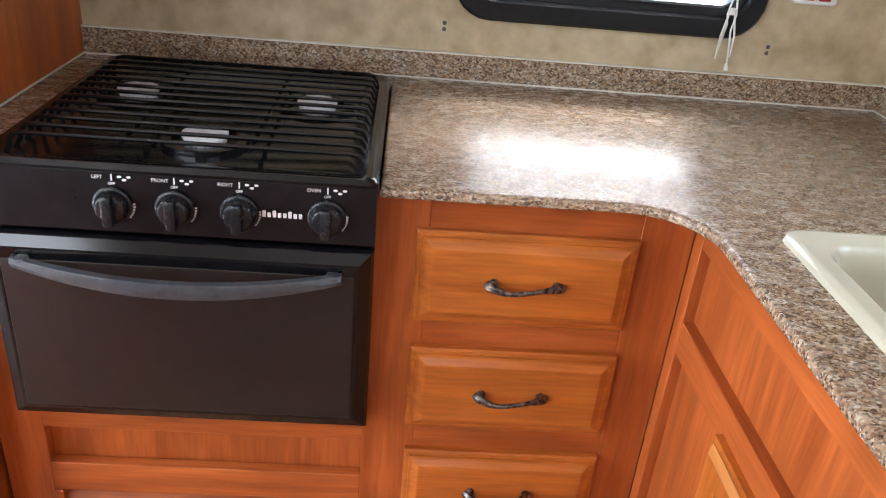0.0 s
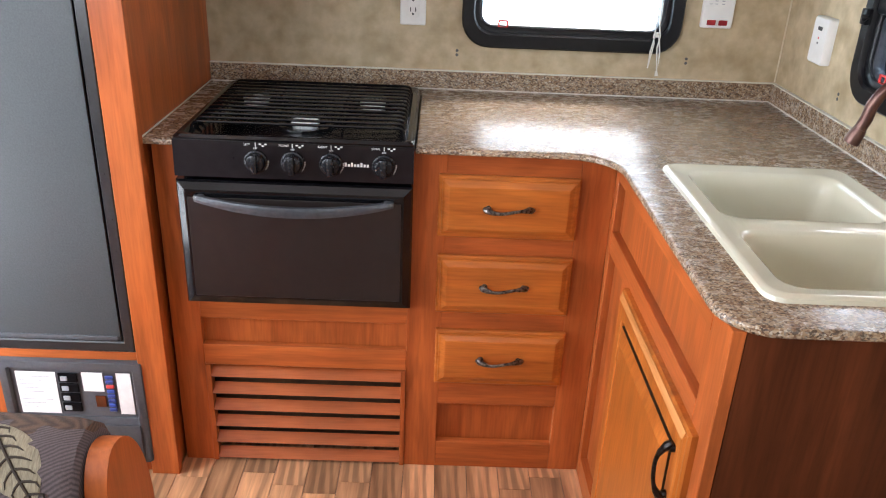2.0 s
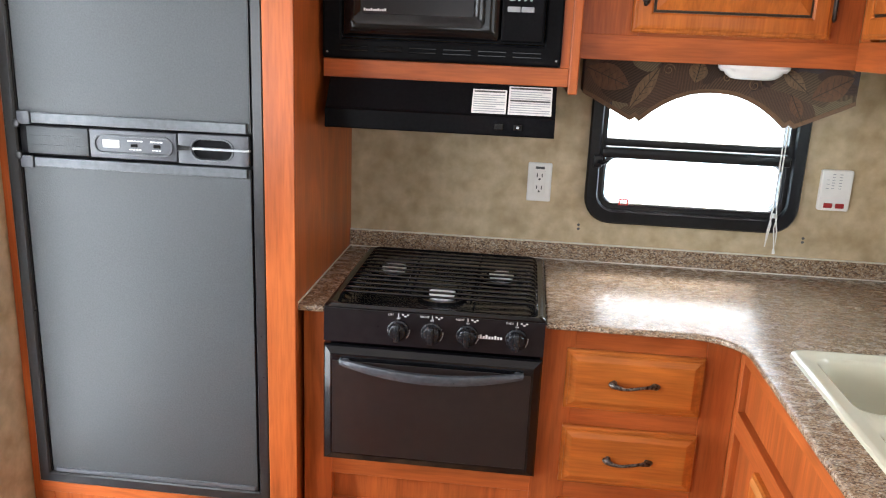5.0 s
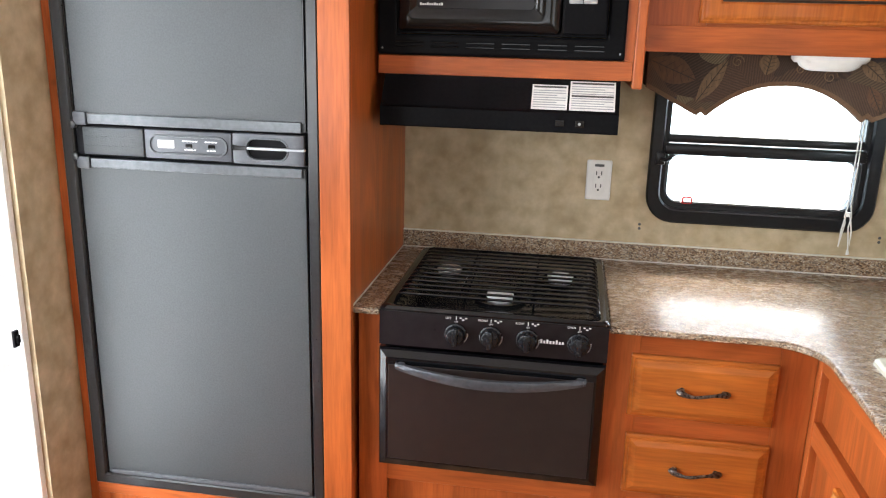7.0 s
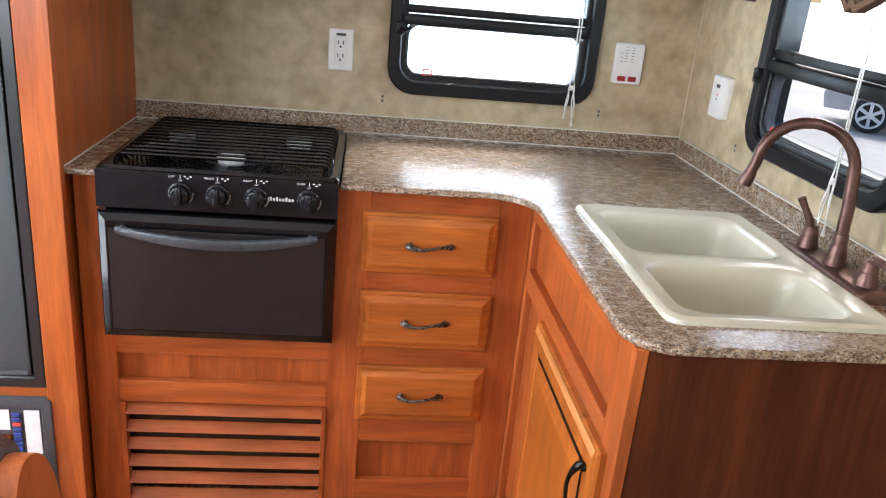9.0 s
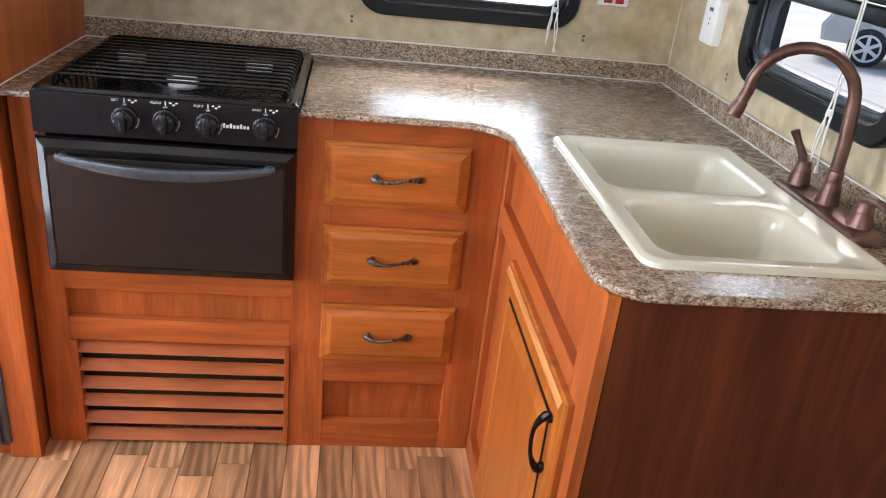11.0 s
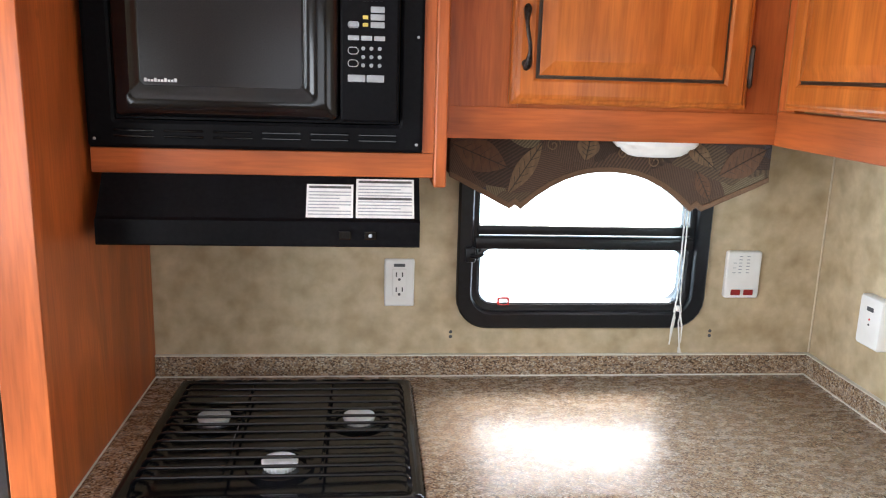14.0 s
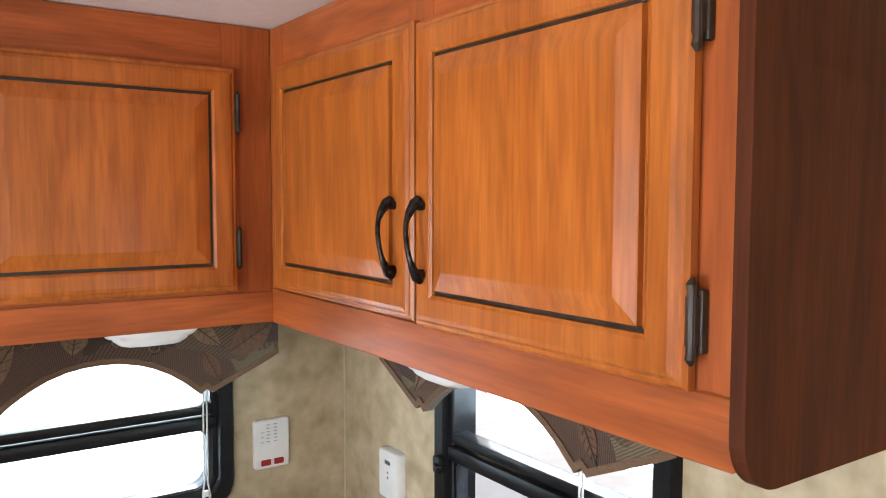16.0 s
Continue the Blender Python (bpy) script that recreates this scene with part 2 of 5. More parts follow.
BRONZE_BLACK = material("brown_black_panel", (0.008, 0.006, 0.007), (0.012, 0.009, 0.010), 40, rough=0.3, bump=0.02, shine=0.16)
OVEN_GLASS = material("oven_glass", (0.009, 0.006, 0.006), (0.014, 0.009, 0.008), 40, rough=0.36, bump=0.0, shine=0.5)
MESH_GLASS = material("microwave_window", (0.009, 0.007, 0.008), (0.014, 0.011, 0.012), 400, rough=0.2, bump=0.0, shine=0.3)
STEEL_BLUE = material("dark_handle", (0.05, 0.055, 0.065), (0.08, 0.085, 0.095), 60, rough=0.3, metal=0.3, bump=0.03)
FRIDGE = material("fridge_laminate", (0.031, 0.037, 0.040), (0.044, 0.050, 0.053), 260, rough=0.42, bump=0.3, spread=0.06, shine=0.4)
FRIDGE_TRIM = material("fridge_trim", (0.010, 0.011, 0.012), (0.017, 0.018, 0.020), 120, rough=0.3, bump=0.05)
GREY_PLASTIC = material("grey_plastic", (0.05, 0.055, 0.065), (0.065, 0.07, 0.08), 120, rough=0.4, bump=0.08)
ALMOND = material("almond_acrylic", (0.57, 0.54, 0.415), (0.61, 0.58, 0.455), 4, rough=0.13, bump=0.0, coat=0.4, spread=0.03)
WHITE = material("white_plastic", (0.74, 0.73, 0.70), (0.80, 0.79, 0.76), 30, rough=0.3, bump=0.02, spread=0.03)
PAPER = material("white_label", (0.68, 0.67, 0.66), (0.78, 0.77, 0.76), 60, rough=0.6, bump=0.02)
INK = material("grey_print", (0.05, 0.05, 0.05), (0.1, 0.1, 0.1), 60, rough=0.6, bump=0)
PALE = material("pale_print", (0.62, 0.62, 0.62), (0.75, 0.75, 0.75), 60, rough=0.5, bump=0)
KEY = material("grey_key", (0.28, 0.3, 0.32), (0.36, 0.38, 0.4), 60, rough=0.5, bump=0)
AMBER = material("yellow_key", (0.55, 0.42, 0.08), (0.65, 0.5, 0.1), 60, rough=0.5, bump=0)
RED = material("red_plastic", (0.55, 0.03, 0.03), (0.68, 0.05, 0.045), 40, rough=0.3, bump=0)
DARK_RED = material("dark_red_switch", (0.28, 0.01, 0.015), (0.36, 0.02, 0.02), 40, rough=0.3, bump=0)
BLUE = material("blue_fuse", (0.02, 0.04, 0.22), (0.03, 0.07, 0.32), 40, rough=0.3, bump=0)
KNOB = material("knob_plastic", (0.007, 0.008, 0.010), (0.012, 0.013, 0.016), 90, rough=0.26, bump=0.03, shine=0.4)
DARK_PEWTER = material("dark_pewter", (0.014, 0.011, 0.010), (0.07, 0.06, 0.055), 140, (1, 1, 1), 0.32, 0.8, 0.2, lo=0.4, hi=0.8)
BAND_BAR = material("satin_grey_bar", (0.055, 0.062, 0.068), (0.085, 0.092, 0.10), 90, rough=0.32, metal=0.3, bump=0.03)
ALU = material("burner_aluminium", (0.74, 0.75, 0.76), (0.86, 0.87, 0.88), 60, rough=0.35, metal=0.2, bump=0.2)
PEWTER = material("antique_pewter", (0.035, 0.03, 0.028), (0.30, 0.28, 0.26), 140, (1, 1, 1), 0.3, 0.9, 0.3, lo=0.35, hi=0.75)
COPPER = material("oiled_bronze", (0.10, 0.05, 0.042), (0.20, 0.115, 0.092), 30, rough=0.36, metal=0.8, bump=0.0, spread=0.2)
CAULK = material("white_caulk", (0.6, 0.57, 0.5), (0.72, 0.69, 0.62), 60, rough=0.6)
RUBBER = material("window_frame_black", (0.004, 0.004, 0.005), (0.008, 0.008, 0.010), 80, rough=0.34, bump=0.0, shine=0.3)
CORD = material("white_cord", (0.66, 0.64, 0.6), (0.76, 0.74, 0.7), 200, rough=0.8, bump=0.4)
FABRIC = patchwork("leaf_fabric", 9.0, 0.0, 1.1, 0.72)
SEAT_FABRIC = patchwork("bench_fabric", 6, 0.0, 1.3, 1.25)
TRIM_FABRIC = material("fabric_hem", (0.10, 0.052, 0.026), (0.15, 0.085, 0.045), 220, (1, 1, 3), 0.85, 0, 0.5)
LEAF_LINE = material("fabric_leaf_dark", (0.022, 0.015, 0.01), (0.05, 0.033, 0.02), 200, rough=0.9, bump=0.4)
LEAF_TAN = material("fabric_leaf_tan", (0.11, 0.066, 0.034), (0.18, 0.112, 0.06), 160, (1, 1, 0.3), 0.9, 0, 0.5)
SEAT_LEAF = material("bench_leaf_tan", (0.16, 0.13, 0.085), (0.32, 0.27, 0.18), 190, (3, 0.4, 0.4), 0.9, 0, 0.6)
LEAF_RUST = material("fabric_leaf_rust", (0.075, 0.034, 0.017), (0.12, 0.058, 0.03), 160, (1, 1, 0.3), 0.9, 0, 0.5)
GLASS = glass("window_glass")
SCREEN_GLASS = glass("screened_glass", (0.72, 0.75, 0.78))
CONCRETE = material("pale_concrete", (0.36, 0.35, 0.33), (0.46, 0.45, 0.43), 3, rough=0.9, bump=0.3, broad=0.3)
CAR_PAINT = material("silver_car_paint", (0.42, 0.44, 0.46), (0.46, 0.48, 0.5), 2, rough=0.25, metal=0.5, bump=0, coat=0.6)
TYRE = material("tyre_rubber", (0.02, 0.02, 0.02), (0.035, 0.035, 0.035), 60, rough=0.8)
CHROME = material("chrome", (0.65, 0.65, 0.66), (0.72, 0.72, 0.73), 40, rough=0.15, metal=1, bump=0)
CAR_GLASS = material("car_window", (0.02, 0.025, 0.03), (0.03, 0.035, 0.04), 2, rough=0.08, bump=0)

# ---- mesh helpers ----


def box(x0, x1, y0, y1, z0, z1, bev=0.0, seg=2):
    bm = bmesh.new()
    bmesh.ops.create_cube(bm, size=1)
    for v in bm.verts:
        v.co = Vector((x0 if v.co.x < 0 else x1, y0 if v.co.y < 0 else y1, z0 if v.co.z < 0 else z1))
    if bev:
        bmesh.ops.bevel(bm, geom=list(bm.edges), offset=bev, segments=seg, affect="EDGES", profile=0.5)
    return bm


def merge(*bms):
    out = bmesh.new()
    for b in bms:
        me = bpy.data.meshes.new("tmp")
        b.to_mesh(me)
        b.free()
        out.from_mesh(me)
        bpy.data.meshes.remove(me)
    return out


def moved(bm, m):
    bmesh.ops.transform(bm, matrix=m, verts=bm.verts)
    return bm


def rounded(x0, x1, z0, z1, r, n=6):
    """A rounded rectangle as points (u, v), anticlockwise."""
    pts = []
    for cx, cz, a0 in ((x1 - r, z0 + r, -90), (x1 - r, z1 - r, 0), (x0 + r, z1 - r, 90), (x0 + r, z0 + r, 180)):
        for k in range(n + 1):
            a = radians(a0 + 90 * k / n)
            pts.append((cx + r * math.cos(a), cz + r * math.sin(a)))
    return pts


def loft(loops, cap_first=True, cap_last=True):
    """Skin over loops of 3D points of equal count."""
    bm = bmesh.new()
    rows = [[bm.verts.new(p) for p in lp] for lp in loops]
    for a, b in zip(rows, rows[1:]):
        for k in range(len(a)):
            j = (k + 1) % len(a)
            bm.faces.new((a[k], a[j], b[j], b[k]))
    if cap_first:
        bm.faces.new(rows[0][::-1])
    if cap_last:
        bm.faces.new(rows[-1])
    bmesh.ops.recalc_face_normals(bm, faces=bm.faces)
    return bm


def at_y(pts, y):
    return [(u, y, v) for u, v in pts]


def at_z(pts, z):
    return [(u, v, z) for u, v in pts]


def ring(outer, inner, y0, y1, lip=0.0):
    """A frame between two outlines of equal count, from y0 (front) back to y1; lip rounds its front edge."""
    def mid(a, b, f):
        return [(p[0] + (q[0] - p[0]) * f, p[1] + (q[1] - p[1]) * f) for p, q in zip(a, b)]

    loops = [at_y(outer, y1)]
    if lip:
        loops += [at_y(outer, y0 + lip), at_y(mid(outer, inner, 0.12), y0), at_y(mid(outer, inner, 0.88), y0), at_y(inner, y0 + lip)]
    else:
        loops += [at_y(outer, y0), at_y(inner, y0)]
    loops += [at_y(inner, y1)]
    loops.append(loops[0])
    bm = loft(loops, False, False)
    bmesh.ops.remove_doubles(bm, verts=bm.verts, dist=1e-6)
    bmesh.ops.recalc_face_normals(bm, faces=bm.faces)
    return bm


def tube(path, radii, n=10, closed=False):
    """A round bar along points; radii one number or one per point."""
    pts = [Vector(p) for p in path]
    if not hasattr(radii, "__len__"):
        radii = [radii] * len(pts)
    loops, up = [], None
    for k, p in enumerate(pts):
        d = (pts[min(k + 1, len(pts) - 1)] - pts[max(k - 1, 0)]).normalized()
        if up is None:
            up = d.orthogonal().normalized()
        up = (up - d * up.dot(d)).normalized()
        side = d.cross(up)
        loops.append([p + radii[k] * (math.cos(6.2832 * j / n) * up + math.sin(6.2832 * j / n) * side) for j in range(n)])
    return loft(loops)


def disc(c, r, h, axis="z", n=24, top=None, bev=0.15):
    """A turned piece from c along an axis, with softened rim; top: radius at its end."""
    top = r if top is None else top
    prof = [(r, 0), (r + (top - r) * 0.8, h * 0.8), (top * (1 - bev * 0.4), h * 0.96), (top * (1 - bev), h)]
    loops = []
    for rad, q in prof:
        lp = []
        for k in range(n):
            a, b = rad * math.cos(6.2832 * k / n), rad * math.sin(6.2832 * k / n)
            lp.append({"z": (c[0] + a, c[1] + b, c[2] + q), "y": (c[0] + a, c[1] - q, c[2] + b), "x": (c[0] - q, c[1] + a, c[2] + b)}[axis])
        loops.append(lp)
    return loft(loops)


def part(name, bm, mat, parent=None, label="", smooth=False):
    me = bpy.data.meshes.new(name)
    if smooth:
        for f in bm.faces:
            f.smooth = True
        for e in bm.edges:
            if len(e.link_faces) == 2 and e.calc_face_angle(0) > radians(38):
                e.smooth = False
    bm.to_mesh(me)
    bm.free()
    me.materials.append(mat)
    ob = new(name, me)
    if parent is not None:
        ob.parent = parent
    if label:
        ob["label"] = label
    return ob


def thing(name, m, label, category, group=""):
    ob = new(name)
    ob.matrix_world = m
    return tagged(ob, label, category, group)


def structure(name, bm, mat, label, category):
    return tagged(part(name, bm, mat, None), label, category, kind="structure")


def words(text, size, m, mat, parent, name="lettering", width=1.0):
    """Flat lettering as a mesh, facing its local +z."""
    cu = bpy.data.curves.new(name, "FONT")
    cu.body, cu.size, cu.align_x, cu.align_y, cu.extrude = text, size, "CENTER", "CENTER", 0.0003
    tmp = new(name, cu)
    me = bpy.data.meshes.new_from_object(tmp.evaluated_get(bpy.context.evaluated_depsgraph_get()))
    bpy.data.objects.remove(tmp)
    me.materials.clear()
    me.materials.append(mat)
    ob = new(name, me)
    ob.parent = parent
    ob.matrix_local = m @ Matrix.Diagonal((width, 1, 1, 1))
    return ob


FRONT = pose(0, 0, 0, 90, 0, 0)


def facing(x, y, z):
    """Lettering that stands up and faces the room (-y)."""
    return pose(x, y, z, 90, 0, 0)


FLOOR, CEIL, WEST, EAST, SOUTH = 0.035, 2.075, -0.715, 1.585, -4.5

# ---- setting ----


def wall_with(name, x0, x1, z0, z1, holes, y0, y1, label, turn=None):
    """A wall in x and z, y0 to y1 thick, made of blocks round its openings (in order of x)."""
    blocks, at = [], x0
    for hx0, hx1, hz0, hz1 in holes:
        blocks.append(box(at, hx0, y0, y1, z0, z1))
        if hz0 > z0:
            blocks.append(box(hx0, hx1, y0, y1, z0, hz0))
        if hz1 < z1:
            blocks.append(box(hx0, hx1, y0, y1, hz1, z1))
        at = hx1
    blocks.append(box(at, x1, y0, y1, z0, z1))
    bm = merge(*blocks)
    if turn:
        moved(bm, turn)
    return structure(name, bm, WALLPAPER, label, "wall")


wall_with("wall_north", WEST - 0.05, EAST + 0.05, FLOOR - 0.05, CEIL + 0.03, [(0.712, 1.268, 1.067, 1.48)], 0.0, 0.05, "tan mottled wallpaper on the wall behind the range")
# side walls are laid out along x, then turned: u runs from the back wall towards the room
EAST_T = Matrix(((0, 1, 0, EAST), (-1, 0, 0, 0), (0, 0, 1, 0), (0, 0, 0, 1)))
WEST_T = Matrix(((0, -1, 0, WEST), (-1, 0, 0, 0), (0, 0, 1, 0), (0, 0, 0, 1)))
# the second opening is made up to house the side fill
wall_with("wall_east", 0.0, -SOUTH, FLOOR - 0.05, CEIL + 0.03, [(0.452, 1.008, 1.061, 1.475), (2.3, 3.5, 1.05, 1.75)], 0.0, 0.05, "tan mottled wallpaper on the wall behind the sink", EAST_T)
wall_with("wall_west", 0.0, -SOUTH, FLOOR - 0.05, CEIL + 0.03, [(0.748, 1.30, FLOOR - 0.05, 1.95), (1.75, 2.95, 0.975, 1.725)], 0.0, 0.05, "tan mottled wallpaper on the wall beside the fridge", WEST_T)
# unseen end wall; its opening only houses the rear fill
wall_with("wall_south", WEST - 0.05, EAST + 0.05, FLOOR - 0.05, CEIL + 0.03, [(-0.3, 1.2, 1.05, 1.85)], SOUTH - 0.05, SOUTH, "tan mottled wallpaper on the far end wall")
structure("trim", box(EAST - 0.0045, EAST - 0.0005, -0.0045, -0.0005, 0.974, 1.51, 0.001, 1), CORNER_BEAD, "pale bead down the corner of the papered walls", "trim")
structure("ceiling", box(WEST - 0.05, EAST + 0.05, SOUTH - 0.05, 0.05, CEIL, CEIL + 0.03), CEILING, "off-white textured ceiling panel", "ceiling")
floor = structure("floor", box(WEST - 0.05, EAST + 0.05, SOUTH - 0.05, 0.05, FLOOR - 0.05, FLOOR - 0.006), GAP, "wood-look laminate plank floor in mixed browns", "floor")

# ---- windows ----


def slider_window(name, m, w, h, label, latch_side=-1, lower=None):
    """A black-framed RV window with rounded corners, an upper sash, a lower sash and a latch. Local x 0..w, z 0..h, room side at -y."""
    t = tagged(thing(name, m, label, "window"), kind="structure")
    o, i = rounded(0, w, 0, h, 0.075), rounded(0.036, w - 0.036, 0.040, h - 0.036, 0.05)
    part("window_frame", ring(o, i, -0.022, 0.012, 0.006), RUBBER, t, "glossy black rounded outer frame", True)
    o2, i2 = rounded(0.022, w - 0.022, 0.022, h - 0.022, 0.06), rounded(0.05, w - 0.05, 0.056, h - 0.05, 0.04)
    part("inner_frame", ring(o2, i2, -0.008, 0.049, 0.003), RUBBER, t, "", True)
    part("sash_rail", merge(box(0.04, w - 0.04, -0.016, 0.02, 0.192, 0.222, 0.005), box(0.04, w - 0.04, -0.008, 0.03, 0.226, 0.248, 0.004)), RUBBER, t, "black meeting rail", True)
    s = rounded(0.046, w - 0.046, 0.05, 0.20, 0.035)
    s2 = rounded(0.056, w - 0.056, 0.06, 0.19, 0.03)
    part("lower_sash", ring(s, s2, 0.0, 0.025, 0.002), STEEL_BLUE, t, "", True)
    for z0, z1, y in ((0.05, 0.2, 0.012), (0.236, h - 0.045, 0.026)):
        p = part("pane", box(0.045, w - 0.045, y, y + 0.003, z0, z1), lower if lower and z0 < 0.1 else GLASS, t)
        p.visible_shadow = False
    lx = 0.028 if latch_side < 0 else w - 0.028
    part("latch", merge(box(lx - 0.012, lx + 0.012, -0.036, -0.02, 0.165, 0.2, 0.004), tube([(lx, -0.034, 0.182), (lx + 0.016, -0.04, 0.18), (lx + 0.03, -0.038, 0.186)], [0.006, 0.006, 0.003], 8)), RUBBER, t, "", True)
    part("release_tab", merge(ring(rounded(0.10, 0.128, 0.052, 0.074, 0.004, 2), rounded(0.104, 0.124, 0.056, 0.070, 0.003, 2), -0.006, -0.002)), RED, t, "red pull tab")
    return t


WIN_W, WIN_H = 0.604, 0.462
win1 = slider_window("window_1", pose(0.688, 0, 1.041), WIN_W, WIN_H, "black-framed two-pane window over the worktop")
win2 = slider_window("window_2", pose(EAST, -0.428, 1.035, 0, 0, -90), WIN_W, WIN_H, "black-framed two-pane window behind the sink", -1, SCREEN_GLASS)

# ---- cabinets ----


def pull(length, mat=PEWTER):
    """An arched bow pull with flared, ribbed ends; local x along it, standing out to -y."""
    h = length / 2
    pts, rad = [], []
    for k in range(17):
        f = -1 + 2 * k / 16
        pts.append((f * h, -0.004 - 0.022 * (1 - abs(f) ** 2.6), 0.004 * math.sin(f * 3.0)))
        rad.append(0.0036 + 0.0036 * max(0, abs(f) - 0.45) / 0.55 * (1.0 if k % 2 else 0.86) * 1.6 - (0.0035 if abs(f) == 1 else 0))
    return merge(tube(pts, rad, 9), disc((-h * 0.82, 0, 0), 0.007, 0.008, "y", 10), disc((h * 0.82, 0, 0), 0.007, 0.008, "y", 10))


def slab_front(w, h):
    """A drawer front with a stepped, moulded edge; local x 0..w, z 0..h, back at y 0."""
    prof = [(0, 0), (0, 0.010), (0.003, 0.013), (0.008, 0.0135), (0.0085, 0.0165), (0.013, 0.0172), (0.024, 0.0225), (0.027, 0.0228)]
    return loft([at_y(rounded(d, w - d, d, h - d, 0.001, 1), -y) for d, y in prof])


def drawer(parent, x, y, z, w, h, name="drawer"):
    d = part(name, moved(slab_front(w, h), pose(x, y, z)), OAK_X, parent, "orange oak drawer front with a moulded edge")
    p = part("handle", moved(pull(0.112), pose(x + w * 0.5, y - 0.0225, z + h * 0.52)), PEWTER, d, "antique pewter bow handle", True)
    return d


def panel_door(parent, x, y, z, w, h, pull_at, hinges=None, stile=0.05, bare=False):
    """A raised-panel oak door: moulded frame, dark glazed groove, raised field, an upright pull. Local front at -y."""
    prof = [(0, 0), (0, 0.010), (0.004, 0.014), (0.008, 0.0145), (0.012, 0.018), (0.018, 0.019), (stile - 0.005, 0.019), (stile, 0.0165), (stile + 0.001, 0.0115), (stile + 0.0065, 0.0115), (stile + 0.007, 0.0188), (stile + 0.009, 0.0192), (stile + 0.033, 0.0255), (stile + 0.036, 0.0257)]
    bm = loft([at_y([(d, d), (w - d, d), (w - d, h - d), (d, h - d)], -q) for d, q in prof])
    d = part("door", moved(bm, pose(x, y, z)), OAK_Z, parent, "orange oak raised-panel door")

    def square(d, q):
        return at_y([(d, d), (w - d, d), (w - d, h - d), (d, h - d)], -q)

    groove = loft([square(stile + d, q) for d, q in ((0.0006, 0.0128), (0.0058, 0.0128), (0.0062, 0.0184), (0.0074, 0.0184), (0.0074, 0.0105), (0.0006, 0.0105), (0.0006, 0.0128))], False, False)
    bmesh.ops.remove_doubles(groove, verts=groove.verts, dist=1e-6)
    if bare:
        # the groove strip is left out along the far upright
        bmesh.ops.delete(groove, geom=[f for f in groove.faces if f.calc_center_median().x > w - stile - 0.012], context="FACES")
    part("groove", moved(groove, pose(x, y, z)), GLAZE_AND_SHADE, d, "dark glazed groove")
    px, pz = pull_at
    part("handle", moved(pull(0.112), pose(x + px, y - 0.019, z + pz) @ pose(0, 0, 0, 0, 90, 0)), DARK_PEWTER, d, "dark pewter bow handle", True)
    for hx, hz in hinges or ():
        part("hinge", moved(merge(tube([(-0.002, -0.012, -0.040), (-0.002, -0.013, -0.034), (-0.002, -0.012, -0.029), (-0.002, -0.012, 0.029), (-0.002, -0.013, 0.034), (-0.002, -0.012, 0.040)], [0.002, 0.0055, 0.0048, 0.0048, 0.0055, 0.002], 8), box(-0.009, 0.003, -0.014, -0.004, -0.024, 0.024, 0.002), box(-0.003, 0.006, -0.007, 0.0035, -0.030, 0.030, 0.003)), pose(x + hx, y, z + hz)), GLAZE_AND_SHADE, d, "black hinge", True)
    return d


F = -0.555
base = thing("range_cabinet", pose(0, 0, 0), "cherry base cabinet with three drawers, louvres and an oven bay", "cabinet")


def rail(name, x0, x1, z0, z1, mat=CHERRY_X, parent=base, y=F, d=0.02):
    return part(name, box(x0, x1, y, y + d, z0, z1, 0.0012, 1), mat, parent)


rail("stile", 0.0, 0.072, FLOOR, 0.9045, CHERRY_Z)
rail("stile", 0.573, 0.656, FLOOR, 0.9045, CHERRY_Z)
rail("stile", 0.957, 1.035, FLOOR, 0.9045, CHERRY_Z)
rail("rail", 0.072, 0.573, 0.464, 0.54)
rail("rail", 0.072, 0.573, 0.331, 0.389)
for z0, z1 in ((0.83, 0.9045), (0.64, 0.735), (0.44, 0.53), (0.235, 0.33), (FLOOR, 0.115)):
    rail("rail", 0.656, 0.957, z0, z1)
part("recess_panel", box(0.06, 0.58, F + 0.022, F + 0.03, 0.38, 0.48), CHERRY_Z, base, "recessed cherry panel")
part("recess_panel", box(0.65, 0.96, F + 0.022, F + 0.03, 0.10, 0.24), CHERRY_Z, base, "recessed cherry panel")
for a, b in ((0.0722, 0.086), (0.561, 0.5728)):
    part("louvre_frame", box(a, b, F - 0.004, F + 0.02, FLOOR, 0.331, 0.001, 1), CHERRY_Z, base)
slat = bpy.data.meshes.new("louvre_slat")
slat_prof = [(F - 0.006, -0.0135), (F - 0.003, -0.0155), (F + 0.020, 0.005), (F + 0.017, 0.008)]
bm = loft([[(x, y, z) for y, z in slat_prof] for x in (0.084, 0.561)])
bm.to_mesh(slat)
bm.free()
slat.materials.append(CHERRY_X)
for k in range(6):
    s = new("louvre_slat", slat)
    s.location = (0, 0, 0.312 - k * 0.0505)
    s.parent = base
# dark sheet that paints in the shade seen between the slats
part("louvre_shade_sheet", box(0.066, 0.572, F + 0.07, F + 0.075, FLOOR, 0.33), GLAZE_AND_SHADE, base)
part("carcass", merge(box(0.0, 0.006, F + 0.02, -0.004, FLOOR, 0.884), box(0.59, 0.60, F + 0.02, -0.004, FLOOR, 0.884), box(0.006, 0.59, -0.1, -0.09, FLOOR, 0.53), box(0.006, 0.59, F + 0.1, -0.1, 0.50, 0.51)), DARK_Z, base)
for x, z0, z1 in ((0.638, 0.706, 0.856), (0.641, 0.508, 0.659), (0.644, 0.306, 0.459)):
    drawer(base, x, F, z0, 0.318, z1 - z0)

# sink cabinet: local x runs from the inner corner towards the room, front at -y
SX = 1.035
